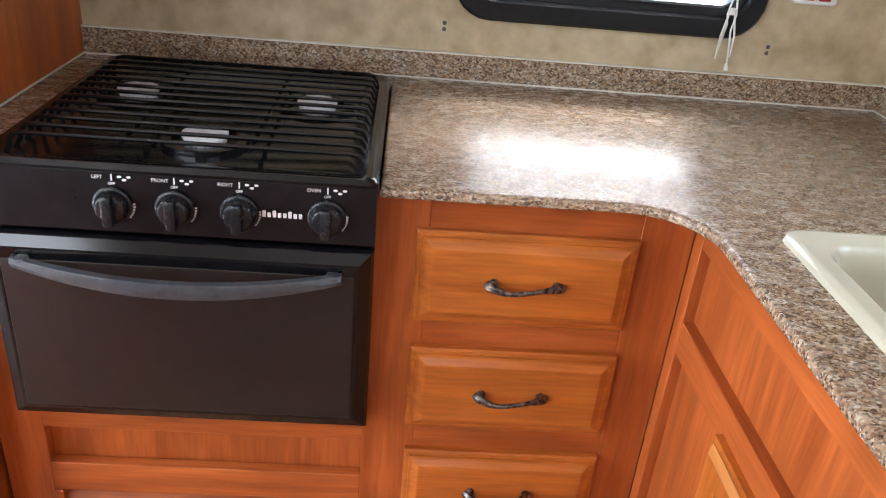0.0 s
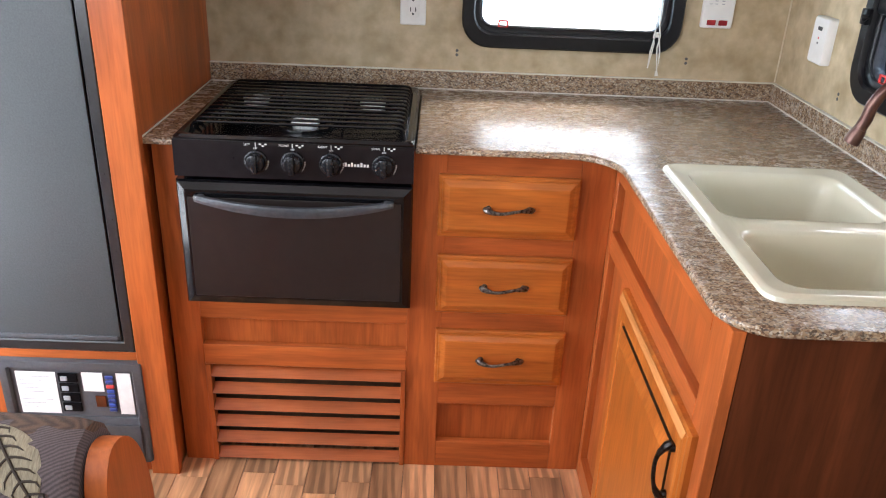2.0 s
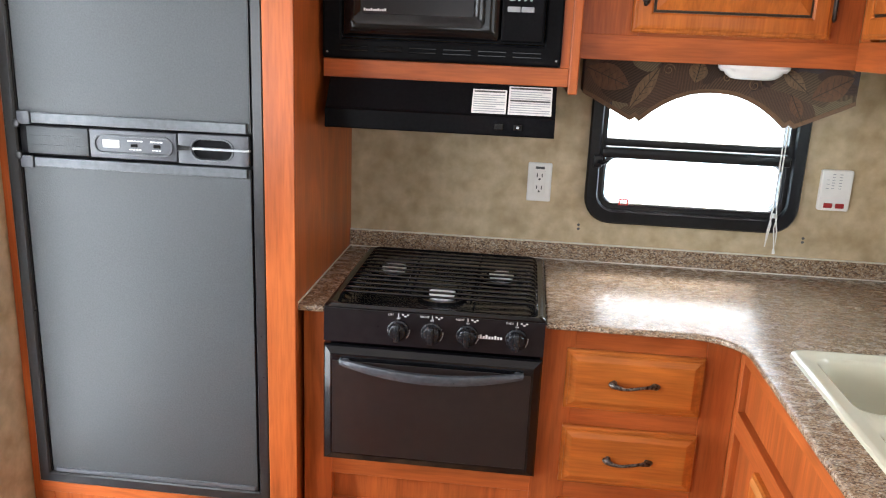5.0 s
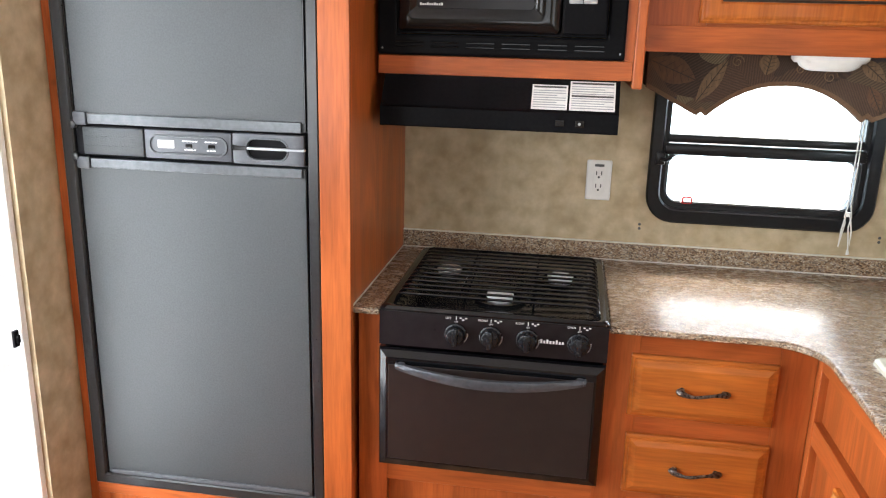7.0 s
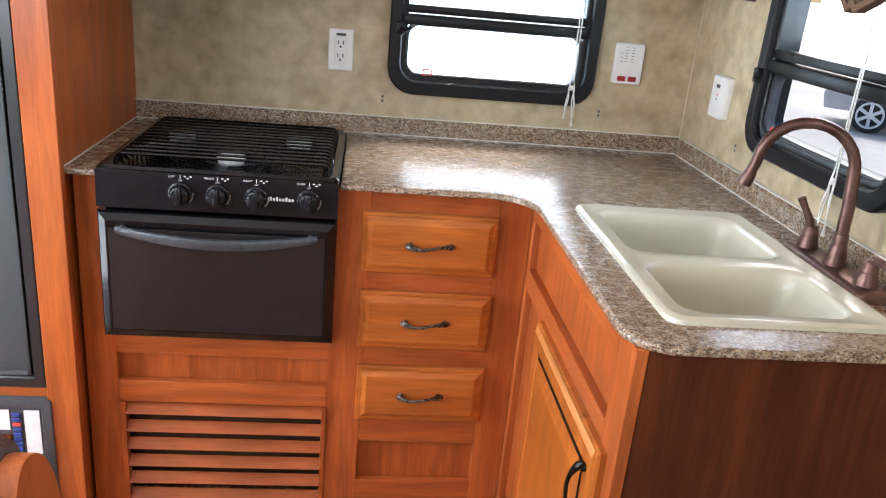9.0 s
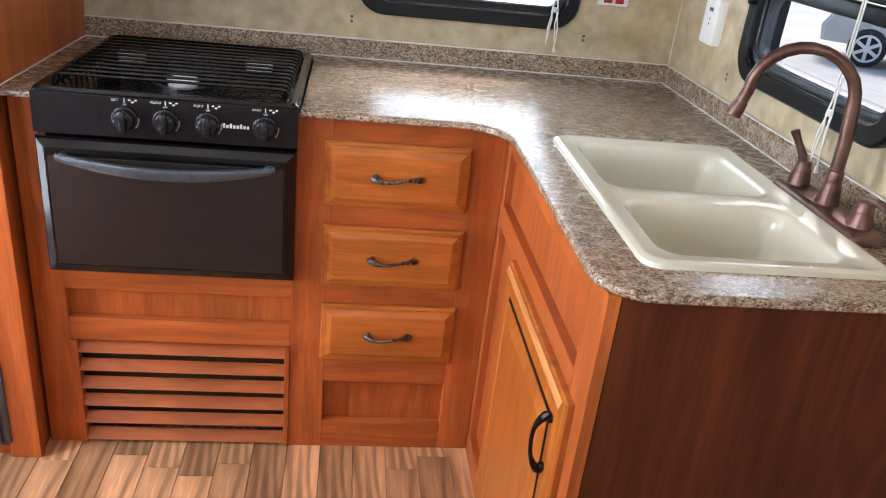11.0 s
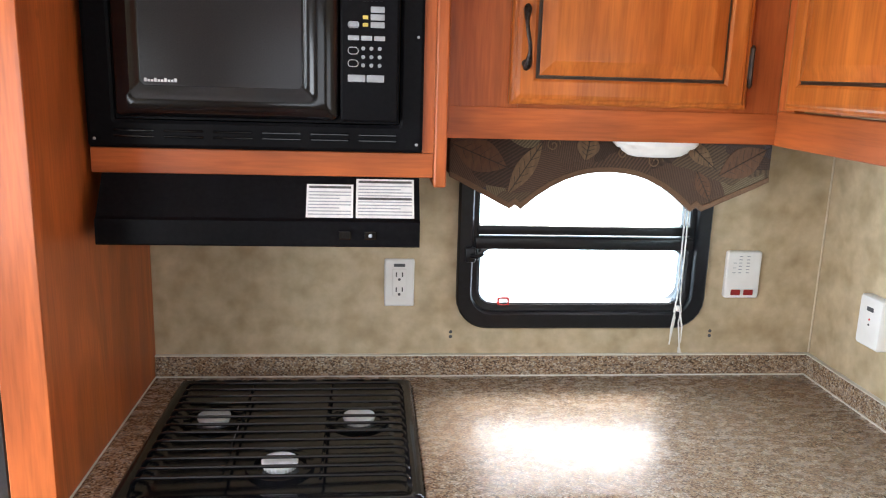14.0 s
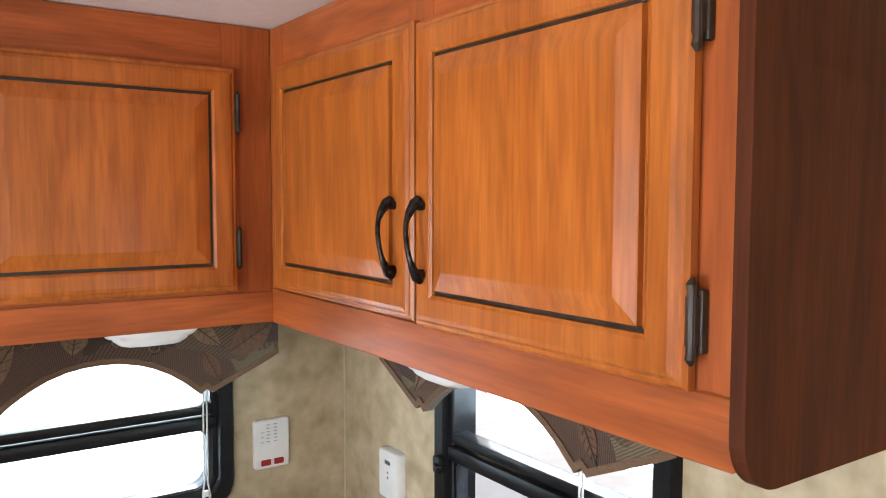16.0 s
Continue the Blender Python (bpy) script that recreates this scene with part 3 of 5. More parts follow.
sinkcab = thing("sink_cabinet", pose(SX, -0.555, 0, 0, 0, -90), "cherry sink cabinet with an oak door and dark end panel", "cabinet")


def srail(name, a, b, z0, z1, mat=CHERRY_X, y=0.0, d=0.02):
    return part(name, box(a, b, y, y + d, z0, z1, 0.0012, 1), mat, sinkcab)


L = 1.31 - 0.555
srail("stile", 0.0, 0.03, FLOOR, 0.9045, CHERRY_Z)
srail("stile", L - 0.075, L, FLOOR, 0.9045, CHERRY_Z)
srail("rail", 0.03, L - 0.075, 0.862, 0.9045)
srail("rail", 0.03, L - 0.075, 0.688, 0.742)
srail("rail", 0.03, L - 0.075, FLOOR, 0.10)
srail("recess_panel", 0.025, L - 0.07, 0.735, 0.87, CHERRY_Z, 0.017, 0.006)
srail("recess_panel", 0.025, L - 0.07, 0.09, 0.695, CHERRY_Z, 0.017, 0.006)
sink_door = panel_door(sinkcab, 0.232, 0.0, 0.135, 0.487, 0.567, (0.45, 0.47), None, 0.052)
worn = [(-0.0146, 0.6985), (-0.0158, 0.6985), (-0.0200, 0.684), (-0.0188, 0.684)]
part("worn_edge", loft([[(x, y, z) for y, z in worn] for x in (0.246, 0.705)]), OAK_EDGE, sink_door, "pale worn varnish on the top edge")
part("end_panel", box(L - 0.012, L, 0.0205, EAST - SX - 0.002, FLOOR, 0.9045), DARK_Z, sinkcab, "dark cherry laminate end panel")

# ---- worktop ----


def arc(cx, cy, r, a0, a1, n=8):
    return [(cx + r * math.cos(radians(a0 + (a1 - a0) * k / n)), cy + r * math.sin(radians(a0 + (a1 - a0) * k / n))) for k in range(n + 1)]


TOP, UNDER = 0.92, 0.9055
outline = [(-0.009, -0.002), (-0.009, -0.582), (0.056, -0.582), (0.056, -0.07), (0.584, -0.07), (0.584, -0.580)]
outline += arc(0.915, -0.685, 0.105, 90, 0, 12) + arc(1.098, -1.25, 0.078, 180, 270, 12) + [(EAST - 0.001, -1.328), (EAST - 0.001, -0.002)]
hole = rounded(1.125, 1.46, -1.225, -0.67, 0.05)
bm = bmesh.new()
# three nested outlines give the worktop a softened edge


def inset(pts, d):
    out = []
    for k, p in enumerate(pts):
        a, b = Vector(pts[k - 1]), Vector(pts[(k + 1) % len(pts)])
        p = Vector(p)
        e1, e2 = (p - a).normalized(), (b - p).normalized()
        n1, n2 = Vector((-e1.y, e1.x)), Vector((-e2.y, e2.x))
        q = (n1 + n2).normalized()
        out.append(tuple(p + q * d / max(q.dot(n1), 0.4)))
    return out


layers = [(UNDER, inset(outline, 0.002)), (UNDER + 0.002, outline), (TOP - 0.006, outline), (TOP - 0.003, inset(outline, 0.001)), (TOP - 0.001, inset(outline, 0.003)), (TOP, inset(outline, 0.007))]
rows = [[bm.verts.new((x, y, z)) for x, y in pts] for z, pts in layers]
for a, b in zip(rows, rows[1:]):
    for k in range(len(a)):
        j = (k + 1) % len(a)
        bm.faces.new((a[k], a[j], b[j], b[k]))
hv = [bm.verts.new((x, y, TOP)) for x, y in hole]
hl = [bm.verts.new((x, y, UNDER)) for x, y in hole]
for k in range(len(hv)):
    j = (k + 1) % len(hv)
    bm.faces.new((hv[k], hv[j], hl[j], hl[k]))


def loop_edges(vs):
    return [bm.edges.get((vs[k], vs[(k + 1) % len(vs)])) for k in range(len(vs))]


bmesh.ops.triangle_fill(bm, use_beauty=True, edges=loop_edges(rows[-1]) + loop_edges(hv))
bmesh.ops.triangle_fill(bm, use_beauty=True, edges=loop_edges(rows[0]) + loop_edges(hl))
bmesh.ops.recalc_face_normals(bm, faces=bm.faces)
worktop = tagged(part("worktop", bm, GRANITE, None, "", True), "speckled brown granite-look laminate L-shaped worktop", "worktop")
part("backsplash", box(-0.0095, EAST - 0.001, -0.014, -0.001, TOP + 0.0005, 0.970, 0.002, 1), GRANITE, worktop)
part("backsplash", box(EAST - 0.014, EAST - 0.001, -1.326, -0.0145, TOP + 0.0005, 0.970, 0.002, 1), GRANITE, worktop)
part("caulk_line", merge(box(-0.0095, EAST - 0.001, -0.012, -0.0005, 0.970, 0.9725), box(-0.009, EAST - 0.015, -0.0175, -0.0138, TOP, TOP + 0.0025), box(-0.0095, -0.0065, -0.58, -0.018, TOP, TOP + 0.0025), box(EAST - 0.0175, EAST - 0.0138, -1.325, -0.0175, TOP, TOP + 0.0025), box(EAST - 0.012, EAST - 0.0005, -1.326, -0.012, 0.970, 0.9725)), CAULK, worktop, "white caulk bead")

# ---- sink and tap ----
sink = thing("double_sink", pose(0, 0, 0), "almond acrylic double-bowl sink set in the worktop", "sink")
SX0, SX1, SY0, SY1 = 1.10, 1.487, -1.252, -0.645
bowls = [(1.138, 1.452, -0.945, -0.68), (1.138, 1.44, -1.215, -0.99)]
bm = bmesh.new()
rim = [[bm.verts.new((x, y, z)) for x, y in rounded(SX0 + d, SX1 - d, SY0 + d, SY1 - d, 0.03)] for d, z in ((0, TOP), (0.0015, TOP + 0.007), (0.007, TOP + 0.0105), (0.013, TOP + 0.0105), (0.022, TOP + 0.006))]
for a, b in zip(rim, rim[1:]):
    for k in range(len(a)):
        j = (k + 1) % len(a)
        bm.faces.new((a[k], a[j], b[j], b[k]))
edges = loop_edges(rim[-1])
for x0, x1, y0, y1 in bowls:
    prof = [(0, 0.006), (0.004, 0.004), (0.009, -0.004), (0.013, -0.03), (0.022, -0.12), (0.035, -0.152), (0.06, -0.165)]
    lp = [[bm.verts.new((x, y, TOP + z)) for x, y in rounded(x0 + d, x1 - d, y0 + d, y1 - d, 0.04)] for d, z in prof]
    for a, b in zip(lp, lp[1:]):
        for k in range(len(a)):
            j = (k + 1) % len(a)
            bm.faces.new((a[k], a[j], b[j], b[k]))
    bm.faces.new(lp[-1])
    edges += loop_edges(lp[0])
bmesh.ops.triangle_fill(bm, use_beauty=True, edges=edges)
bmesh.ops.recalc_face_normals(bm, faces=bm.faces)
for f in bm.faces:
    if f.calc_area() > 0.02 and f.normal.z < 0:
        f.normal_flip()
part("basin", bm, ALMOND, sink, "", True)
for x0, x1, y0, y1 in bowls:
    part("drain", merge(disc(((x0 + x1) / 2, (y0 + y1) / 2, TOP - 0.1648), 0.042, 0.003), disc(((x0 + x1) / 2, (y0 + y1) / 2, TOP - 0.162), 0.018, 0.004)), CHROME, sink, "chrome drain strainer", True)

tap = thing("kitchen_tap", pose(1.508, -1.0, TOP), "oil-rubbed bronze gooseneck tap with two lever handles", "tap")
part("base_plate", loft([at_z(rounded(-0.032 + d, 0.032 - d, -0.135 + d, 0.135 - d, 0.012), z) for d, z in ((0, 0), (0, 0.014), (0.004, 0.02), (0.010, 0.0225))]), COPPER, tap, "", True)
part("collar", merge(disc((0, 0, 0.02), 0.021, 0.045, top=0.014), disc((0, 0, 0.062), 0.0135, 0.02)), COPPER, tap, "", True)
neck = [(0, 0, 0.05), (0, 0.003, 0.13), (-0.004, 0.006, 0.19)]
for k in range(1, 13):
    a = radians(15 * k)
    q = 0.083 * (1 - math.cos(a))
    neck.append((-0.004 - q * 0.93, 0.006 + q * 0.37, 0.19 + 0.083 * math.sin(a)))
neck.append((neck[-1][0] - 0.009, neck[-1][1] + 0.003, neck[-1][2] - 0.03))
part("spout", tube(neck, [0.0115] * 3 + [0.0105] * 12 + [0.0105], 14), COPPER, tap, "", True)
tip = Vector(neck[-1])
part("aerator", tube([tip + Vector((0.004, -0.002, 0.012)), tip, tip + Vector((-0.004, 0.002, -0.014))], [0.011, 0.0135, 0.0135], 14), COPPER, tap, "", True)
for sgn in (1, -1):
    hb = part("handle", merge(disc((0, sgn * 0.098, 0.02), 0.021, 0.03, top=0.016), disc((0, sgn * 0.098, 0.048), 0.0165, 0.018, top=0.012)), COPPER, tap, "", True)
    reach = [(0, 0.098, 0.05), (-0.006, 0.10, 0.075), (-0.018, 0.106, 0.098), (-0.028, 0.110, 0.116)] if sgn > 0 else [(0, -0.098, 0.055), (0.0, -0.106, 0.069), (0.002, -0.130, 0.071), (0.003, -0.166, 0.064)]
    part("lever", tube(reach, [0.010, 0.0085, 0.0065, 0.0085], 10), COPPER, hb, "", True)

# ---- range ----
RX0, RX1, RF = 0.058, 0.578, -0.6
rng_ = thing("gas_range", pose(0.004, 0, 0), "black three-burner gas range with an oven", "range")
part("side_body", box(RX0 + 0.006, RX1 - 0.006, -0.56, -0.072, 0.515, 0.90), BLACK_SATIN, rng_)
tray = [at_z(rounded(RX0 + d, RX1 - d, y0, y1, 0.012, 3), z) for d, y0, y1, z in ((0, -0.60, -0.068, 0.915), (0, -0.60, -0.068, 0.930), (0.006, -0.594, -0.074, 0.936), (0.016, -0.584, -0.084, 0.936), (0.03, -0.566, -0.10, 0.926), (0.045, -0.55, -0.115, 0.923))]
cook = part("cooktop", loft(tray), BLACK, rng_, "glossy black enamel cooktop", True)
for cx, cy in ((0.168, -0.262), (0.322, -0.457), (0.462, -0.268)):
    bowl = part("burner", merge(ring(rounded(cx - 0.062, cx + 0.062, cy - 0.062, cy + 0.062, 0.0619, 6), rounded(cx - 0.048, cx + 0.048, cy - 0.048, cy + 0.048, 0.0479, 6), -0.003, 0.002)), BLACK, rng_)
    bowl.data.transform(Matrix(((1, 0, 0, 0), (0, 0, 1, 0), (0, -1, 0, 0.926), (0, 0, 0, 1))))
    part("burner_cap", merge(disc((cx, cy, 0.921), 0.027, 0.012, top=0.029, n=32), *[tube([(cx + 0.0285 * math.cos(6.2832 * q / 26), cy + 0.0285 * math.sin(6.2832 * q / 26), 0.922), (cx + 0.0295 * math.cos(6.2832 * q / 26), cy + 0.0295 * math.sin(6.2832 * q / 26), 0.931)], 0.0014, 5) for q in range(26)], disc((cx, cy, 0.932), 0.033, 0.006, n=32, bev=0.25)), ALU, bowl, "brushed aluminium burner cap", True)
part("rear_vent", merge(*[box(0.10 + k * 0.055, 0.14 + k * 0.055, -0.083, -0.0765, 0.9365, 0.939, 0.0008, 1) for k in range(8)]), BLACK_SATIN, rng_)
grate = part("grate", merge(tube([(0.315 - 0.085, -0.54, 0.9435), (0.315 - 0.085, -0.12, 0.9435)], 0.003, 6), tube([(0.315 + 0.085, -0.54, 0.9435), (0.315 + 0.085, -0.12, 0.9435)], 0.003, 6)), BLACK, rng_, "black wire grate", True)
for k in range(13):
    y = -0.538 + k * 0.0345
    z = 0.949
    pts = [(0.083, y, 0.929), (0.085, y, 0.940), (0.091, y, z - 0.002), (0.101, y, z), (0.538, y, z), (0.548, y, z - 0.002), (0.553, y, 0.940), (0.554, y, 0.929)]
    part("wire", tube(pts, 0.0033, 7), BLACK, grate, "", True)
# control panel leans back a little
cp = part("control_panel", loft([[(RX0 + 0.001, RF + 0.018, 0.928), (RX1 - 0.001, RF + 0.018, 0.928), (RX1 - 0.001, RF - 0.002, 0.926), (RX0 + 0.001, RF - 0.002, 0.926)], [(RX0 + 0.001, RF + 0.018, 0.843), (RX1 - 0.001, RF + 0.018, 0.843), (RX1 - 0.001, RF - 0.006, 0.845), (RX0 + 0.001, RF - 0.006, 0.845)]]), BRONZE_BLACK, rng_, "dark brown control panel")
for kx, txt in ((0.237, "LEFT"), (0.316, "FRONT"), (0.399, "RIGHT"), (0.513, "OVEN")):
    kb = part("knob", merge(disc((kx, RF - 0.004, 0.884), 0.0255, 0.008, "y", 28), disc((kx, RF - 0.011, 0.884), 0.0225, 0.014, "y", 28, top=0.019)), KNOB, rng_, "black control knob", True)
    part("grip", box(kx - 0.0075, kx + 0.0075, RF - 0.036, RF - 0.02, 0.863, 0.906, 0.004), KNOB, kb, "", True)
    part("pointer", box(kx - 0.0005, kx + 0.0005, RF - 0.0345, RF - 0.0335, 0.895, 0.902), PALE, kb)
    words(txt, 0.0068, facing(kx - 0.018, RF - 0.0035, 0.9205), PALE, cp, "caption")
    words("OFF", 0.0052, facing(kx, RF - 0.0040, 0.9125), PALE, cp, "caption")
    part("index_mark", merge(box(kx - 0.0008, kx + 0.0008, RF - 0.0036, RF - 0.0025, 0.916, 0.925), *[moved(disc((0, 0, 0), 0.0021, 0.0006, "y", 10), pose(kx + 0.010 + 0.006 * j, RF - 0.003, 0.9195 + (0.0025 if j != 1 else -0.0015)) @ Matrix.Diagonal((1.4, 1, 0.8, 1))) for j in range(3)]), PALE, cp)
    part("dial_print", merge(*[box(kx + 0.0265 * math.cos(a) - 0.0012, kx + 0.0265 * math.cos(a) + 0.0012, RF - 0.0062, RF - 0.0045, 0.884 + 0.0265 * math.sin(a) - 0.0009, 0.884 + 0.0265 * math.sin(a) + 0.0009) for a in (-0.7, -0.55, -0.4, -0.25, -0.1, 0.05)]), PALE, cp)
part("maker_mark", merge(*[box(0.428 + 0.0068 * k, 0.4325 + 0.0068 * k, RF - 0.0065, RF - 0.004, 0.8795, 0.8795 + hgt, 0.0004, 1) for k, hgt in enumerate((0.009, 0.006, 0.009, 0.006, 0.006, 0.009, 0.006, 0.006))]), PALE, cp, "pale maker's mark")
od = part("oven_door", loft([at_y([(0.058 + d, 0.533 + d), (0.577 - d, 0.533 + d), (0.577 - d, 0.836 - d), (0.058 + d, 0.836 - d)], y) for d, y in ((0, -0.562), (0, -0.60), (0.004, -0.606), (0.019, -0.613), (0.022, -0.6135))]), BLACK, rng_, "black oven door with a bevelled edge")
part("door_glass", box(0.083, 0.552, -0.6155, -0.6134, 0.558, 0.80, 0.0008, 1), OVEN_GLASS, od, "dark brown oven glass")
loops = []
for k in range(21):
    f = -1 + 2 * k / 20
    x = 0.318 + f * 0.217
    y = -0.622 - 0.028 * (1 - f * f)
    zc = 0.80 - 0.016 * (1 - f * f)
    hgt = 0.0075 + 0.005 * (1 - f * f)
    loops.append([(x, y + 0.006, zc + hgt), (x, y - 0.003, zc + hgt * 0.9), (x, y - 0.006, zc), (x, y - 0.003, zc - hgt * 0.9), (x, y + 0.006, zc - hgt)])
part("handle", merge(loft(loops), box(0.106, 0.122, -0.63, -0.612, 0.793, 0.807, 0.003), box(0.514, 0.530, -0.63, -0.612, 0.793, 0.807, 0.003)), STEEL_BLUE, od, "dark grey bowed handle", True)

# ---- fridge ----
FY = -0.605
fcab = thing("fridge_cabinet", pose(0, 0, 0), "tall cherry cabinet built round the fridge", "cabinet")
part("side_panel", box(-0.034, -0.010, -0.5975, -0.001, FLOOR, CEIL - 0.001), CHERRY_Z, fcab)
part("post", box(-0.07, 0.0, -0.62, -0.598, FLOOR, CEIL - 0.001, 0.0015, 1), CHERRY_Z, fcab)
part("post", box(-0.713, -0.688, FY, FY + 0.02, FLOOR, CEIL - 0.001, 0.0015, 1), CHERRY_Z, fcab)
part("lower_panel", box(-0.6875, -0.0705, FY, FY + 0.015, FLOOR, 0.394), CHERRY_Z, fcab)
part("frame_strip", box(-0.6875, -0.0705, FY - 0.003, FY - 0.0003, 0.362, 0.394, 0.001, 1), CHERRY_X, fcab)
part("frame_strip", box(-0.6875, -0.655, FY - 0.003, FY - 0.0003, FLOOR, 0.3615, 0.001, 1), CHERRY_Z, fcab)
part("upper_panel", box(-0.6875, -0.0705, FY, FY + 0.015, 1.84, CEIL - 0.001), CHERRY_X, fcab)
fridge = thing("refrigerator", pose(0, 0, 0), "black two-door absorption refrigerator in a black trim", "refrigerator")
part("body", box(-0.68, -0.075, FY + 0.03, -0.05, 0.40, 1.835), FRIDGE_TRIM, fridge)
sq = lambda a, b, c, d: [(a, c), (b, c), (b, d), (a, d)]  # noqa: E731
part("trim_frame", ring(sq(-0.687, -0.071, 0.395, 1.84), sq(-0.656, -0.098, 0.424, 1.815), FY - 0.012, FY + 0.03, 0.004), FRIDGE_TRIM, fridge, "black trim frame")
for z0, z1 in ((0.426, 1.243), (1.325, 1.813)):
    d = part("door", box(-0.650, -0.104, FY - 0.006, FY + 0.028, z0, z1, 0.002), FRIDGE, fridge, "dark grey textured door panel")
    for x in (-0.6535, -0.1035):
        part("edge_strip", box(x, x + 0.003, FY - 0.010, FY, z0, z1, 0.001, 1), BLACK, d)
    zz = z0 if z0 < 1 else z1 - 0.012
    part("edge_bar", box(-0.640, -0.110, FY - 0.010, FY - 0.005, zz, zz + 0.012, 0.002), GREY_PLASTIC, d)
band = part("control_band", box(-0.652, -0.102, FY - 0.006, FY + 0.028, 1.249, 1.319, 0.003), BLACK_SATIN, fridge, "control band between the doors")
part("blank_plate", merge(box(-0.632, -0.483, FY - 0.012, FY - 0.0055, 1.253, 1.3155, 0.002), box(-0.632, -0.483, FY - 0.0128, FY - 0.0118, 1.273, 1.2745), box(-0.632, -0.50, FY - 0.0128, FY - 0.0118, 1.2935, 1.295)), FRIDGE, band, "blank grey cover plate", True)
plate = part("control_plate", box(-0.479, -0.272, FY - 0.014, FY - 0.0055, 1.252, 1.316, 0.003), GREY_PLASTIC, band, "grey control plate", True)
part("control_bezel", ring(rounded(-0.470, -0.280, 1.262, 1.307, 0.0215), rounded(-0.464, -0.286, 1.267, 1.302, 0.0165), -0.6225, -0.6188, 0.0015), BAND_BAR, plate, "", True)
part("display", box(-0.447, -0.407, -0.6205, -0.6188, 1.2765, 1.2945, 0.001), PALE, plate, "pale display window")
for x, n_top in ((-0.388, 5), (-0.334, 4)):
    part("button", box(x + 0.008, x + 0.024, -0.6225, -0.6188, 1.280, 1.288, 0.0015), BLACK, plate, "black push button")
    part("caption", merge(*[box(x + 0.0075 * k, x + 0.0075 * k + 0.006, -0.6196, -0.6188, 1.2925, 1.2955) for k in range(n_top)]), PALE, plate)
    part("caption", merge(*[box(x + 0.004 + 0.0075 * k, x + 0.0095 + 0.0075 * k, -0.6196, -0.6188, 1.2735, 1.2760) for k in range(n_top - 1)]), PALE, plate)
grip = part("handle_plate", ring(rounded(-0.268, -0.104, 1.250, 1.318, 0.004), rounded(-0.236, -0.142, 1.262, 1.306, 0.0215), -0.6215, -0.612, 0.002), GREY_PLASTIC, band, "grey handle plate", True)
part("handle_well", loft([at_y(rounded(-0.237, -0.141, 1.261, 1.307, 0.0215), y) for y in (-0.6112, -0.6128)]), BLACK_SATIN, grip, "black finger recess")
part("recess_rim", ring(rounded(-0.240, -0.138, 1.258, 1.310, 0.0255), rounded(-0.236, -0.142, 1.262, 1.306, 0.0215), -0.6232, -0.6205, 0.001), BAND_BAR, grip, "", True)
part("handle_lip", box(-0.233, -0.100, -0.628, -0.616, 1.2835, 1.2885, 0.0015), KEY, grip, "pale handle blade", True)
part("latch_tab", loft([at_y([(-0.268, 1.280), (-0.232, 1.282), (-0.232, 1.2895), (-0.268, 1.292)], y) for y in (-0.6265, -0.6205)]), BLACK, grip, "black latch tab")
for z0, z1 in ((1.2225, 1.2445), (1.3225, 1.3465)):
    part("edge_bar", box(-0.618, -0.110, FY - 0.0125, FY - 0.0055, z0, z1, 0.002), BAND_BAR, fridge, "satin grey door edge bar")
    part("hinge_cover", box(-0.652, -0.620, FY - 0.015, FY - 0.0055, z0 - 0.003, z1 + 0.003, 0.003), GREY_PLASTIC, fridge, "grey hinge cover", True)
for z in (1.247, 1.32):
    part("hinge_pin", disc((-0.655, FY - 0.004, z), 0.010, 0.012, "y", 12), FRIDGE_TRIM, fridge, "", True)

brk = thing("breaker_panel", pose(0, 0, 0), "grey breaker and fuse panel set below the fridge", "breaker panel")
part("cover_frame", ring(rounded(-0.408, -0.06, 0.07, 0.369, 0.006, 2), rounded(-0.385, -0.087, 0.205, 0.345, 0.004, 2), -0.624, -0.6055, 0.006), GREY_PLASTIC, brk, "", True)
part("backplate", box(-0.386, -0.086, -0.613, -0.606, 0.204, 0.346), GREY_PLASTIC, brk)
part("lower_door", box(-0.39, -0.08, -0.629, -0.6245, 0.08, 0.19, 0.003), GREY_PLASTIC, brk)
part("paper_label", box(-0.372, -0.276, -0.6150, -0.6135, 0.212, 0.332), PAPER, brk, "white circuit list")
part("label_print", merge(*[box(-0.365, -0.365 + 0.075 - 0.02 * (k % 3), -0.6156, -0.6152, 0.318 - 0.011 * k, 0.3195 - 0.011 * k) for k in range(9)]), KEY, brk)
part("paper_label", box(-0.212, -0.162, -0.6150, -0.6135, 0.280, 0.334), PAPER, brk)
part("paper_label", box(-0.129, -0.094, -0.6150, -0.6135, 0.215, 0.334), PAPER, brk)
for k in range(4):
    b = part("breaker", box(-0.268, -0.222, -0.619, -0.6135, 0.306 - 0.0285 * k, 0.331 - 0.0285 * k, 0.002), BLACK_SATIN, brk)
    part("toggle", box(-0.262, -0.245, -0.6225, -0.6185, 0.312 - 0.0285 * k, 0.325 - 0.0285 * k, 0.002), KEY, b)
for k in range(8):
    part("fuse", box(-0.155, -0.136, -0.619, -0.6135, 0.318 - 0.0135 * k, 0.3275 - 0.0135 * k, 0.0015, 1), RED if k == 2 else BLUE, brk, "red fuse" if k == 2 else "blue fuse")
part("socket_block", box(-0.186, -0.160, -0.617, -0.6135, 0.235, 0.268, 0.002), DARK_Z, brk)

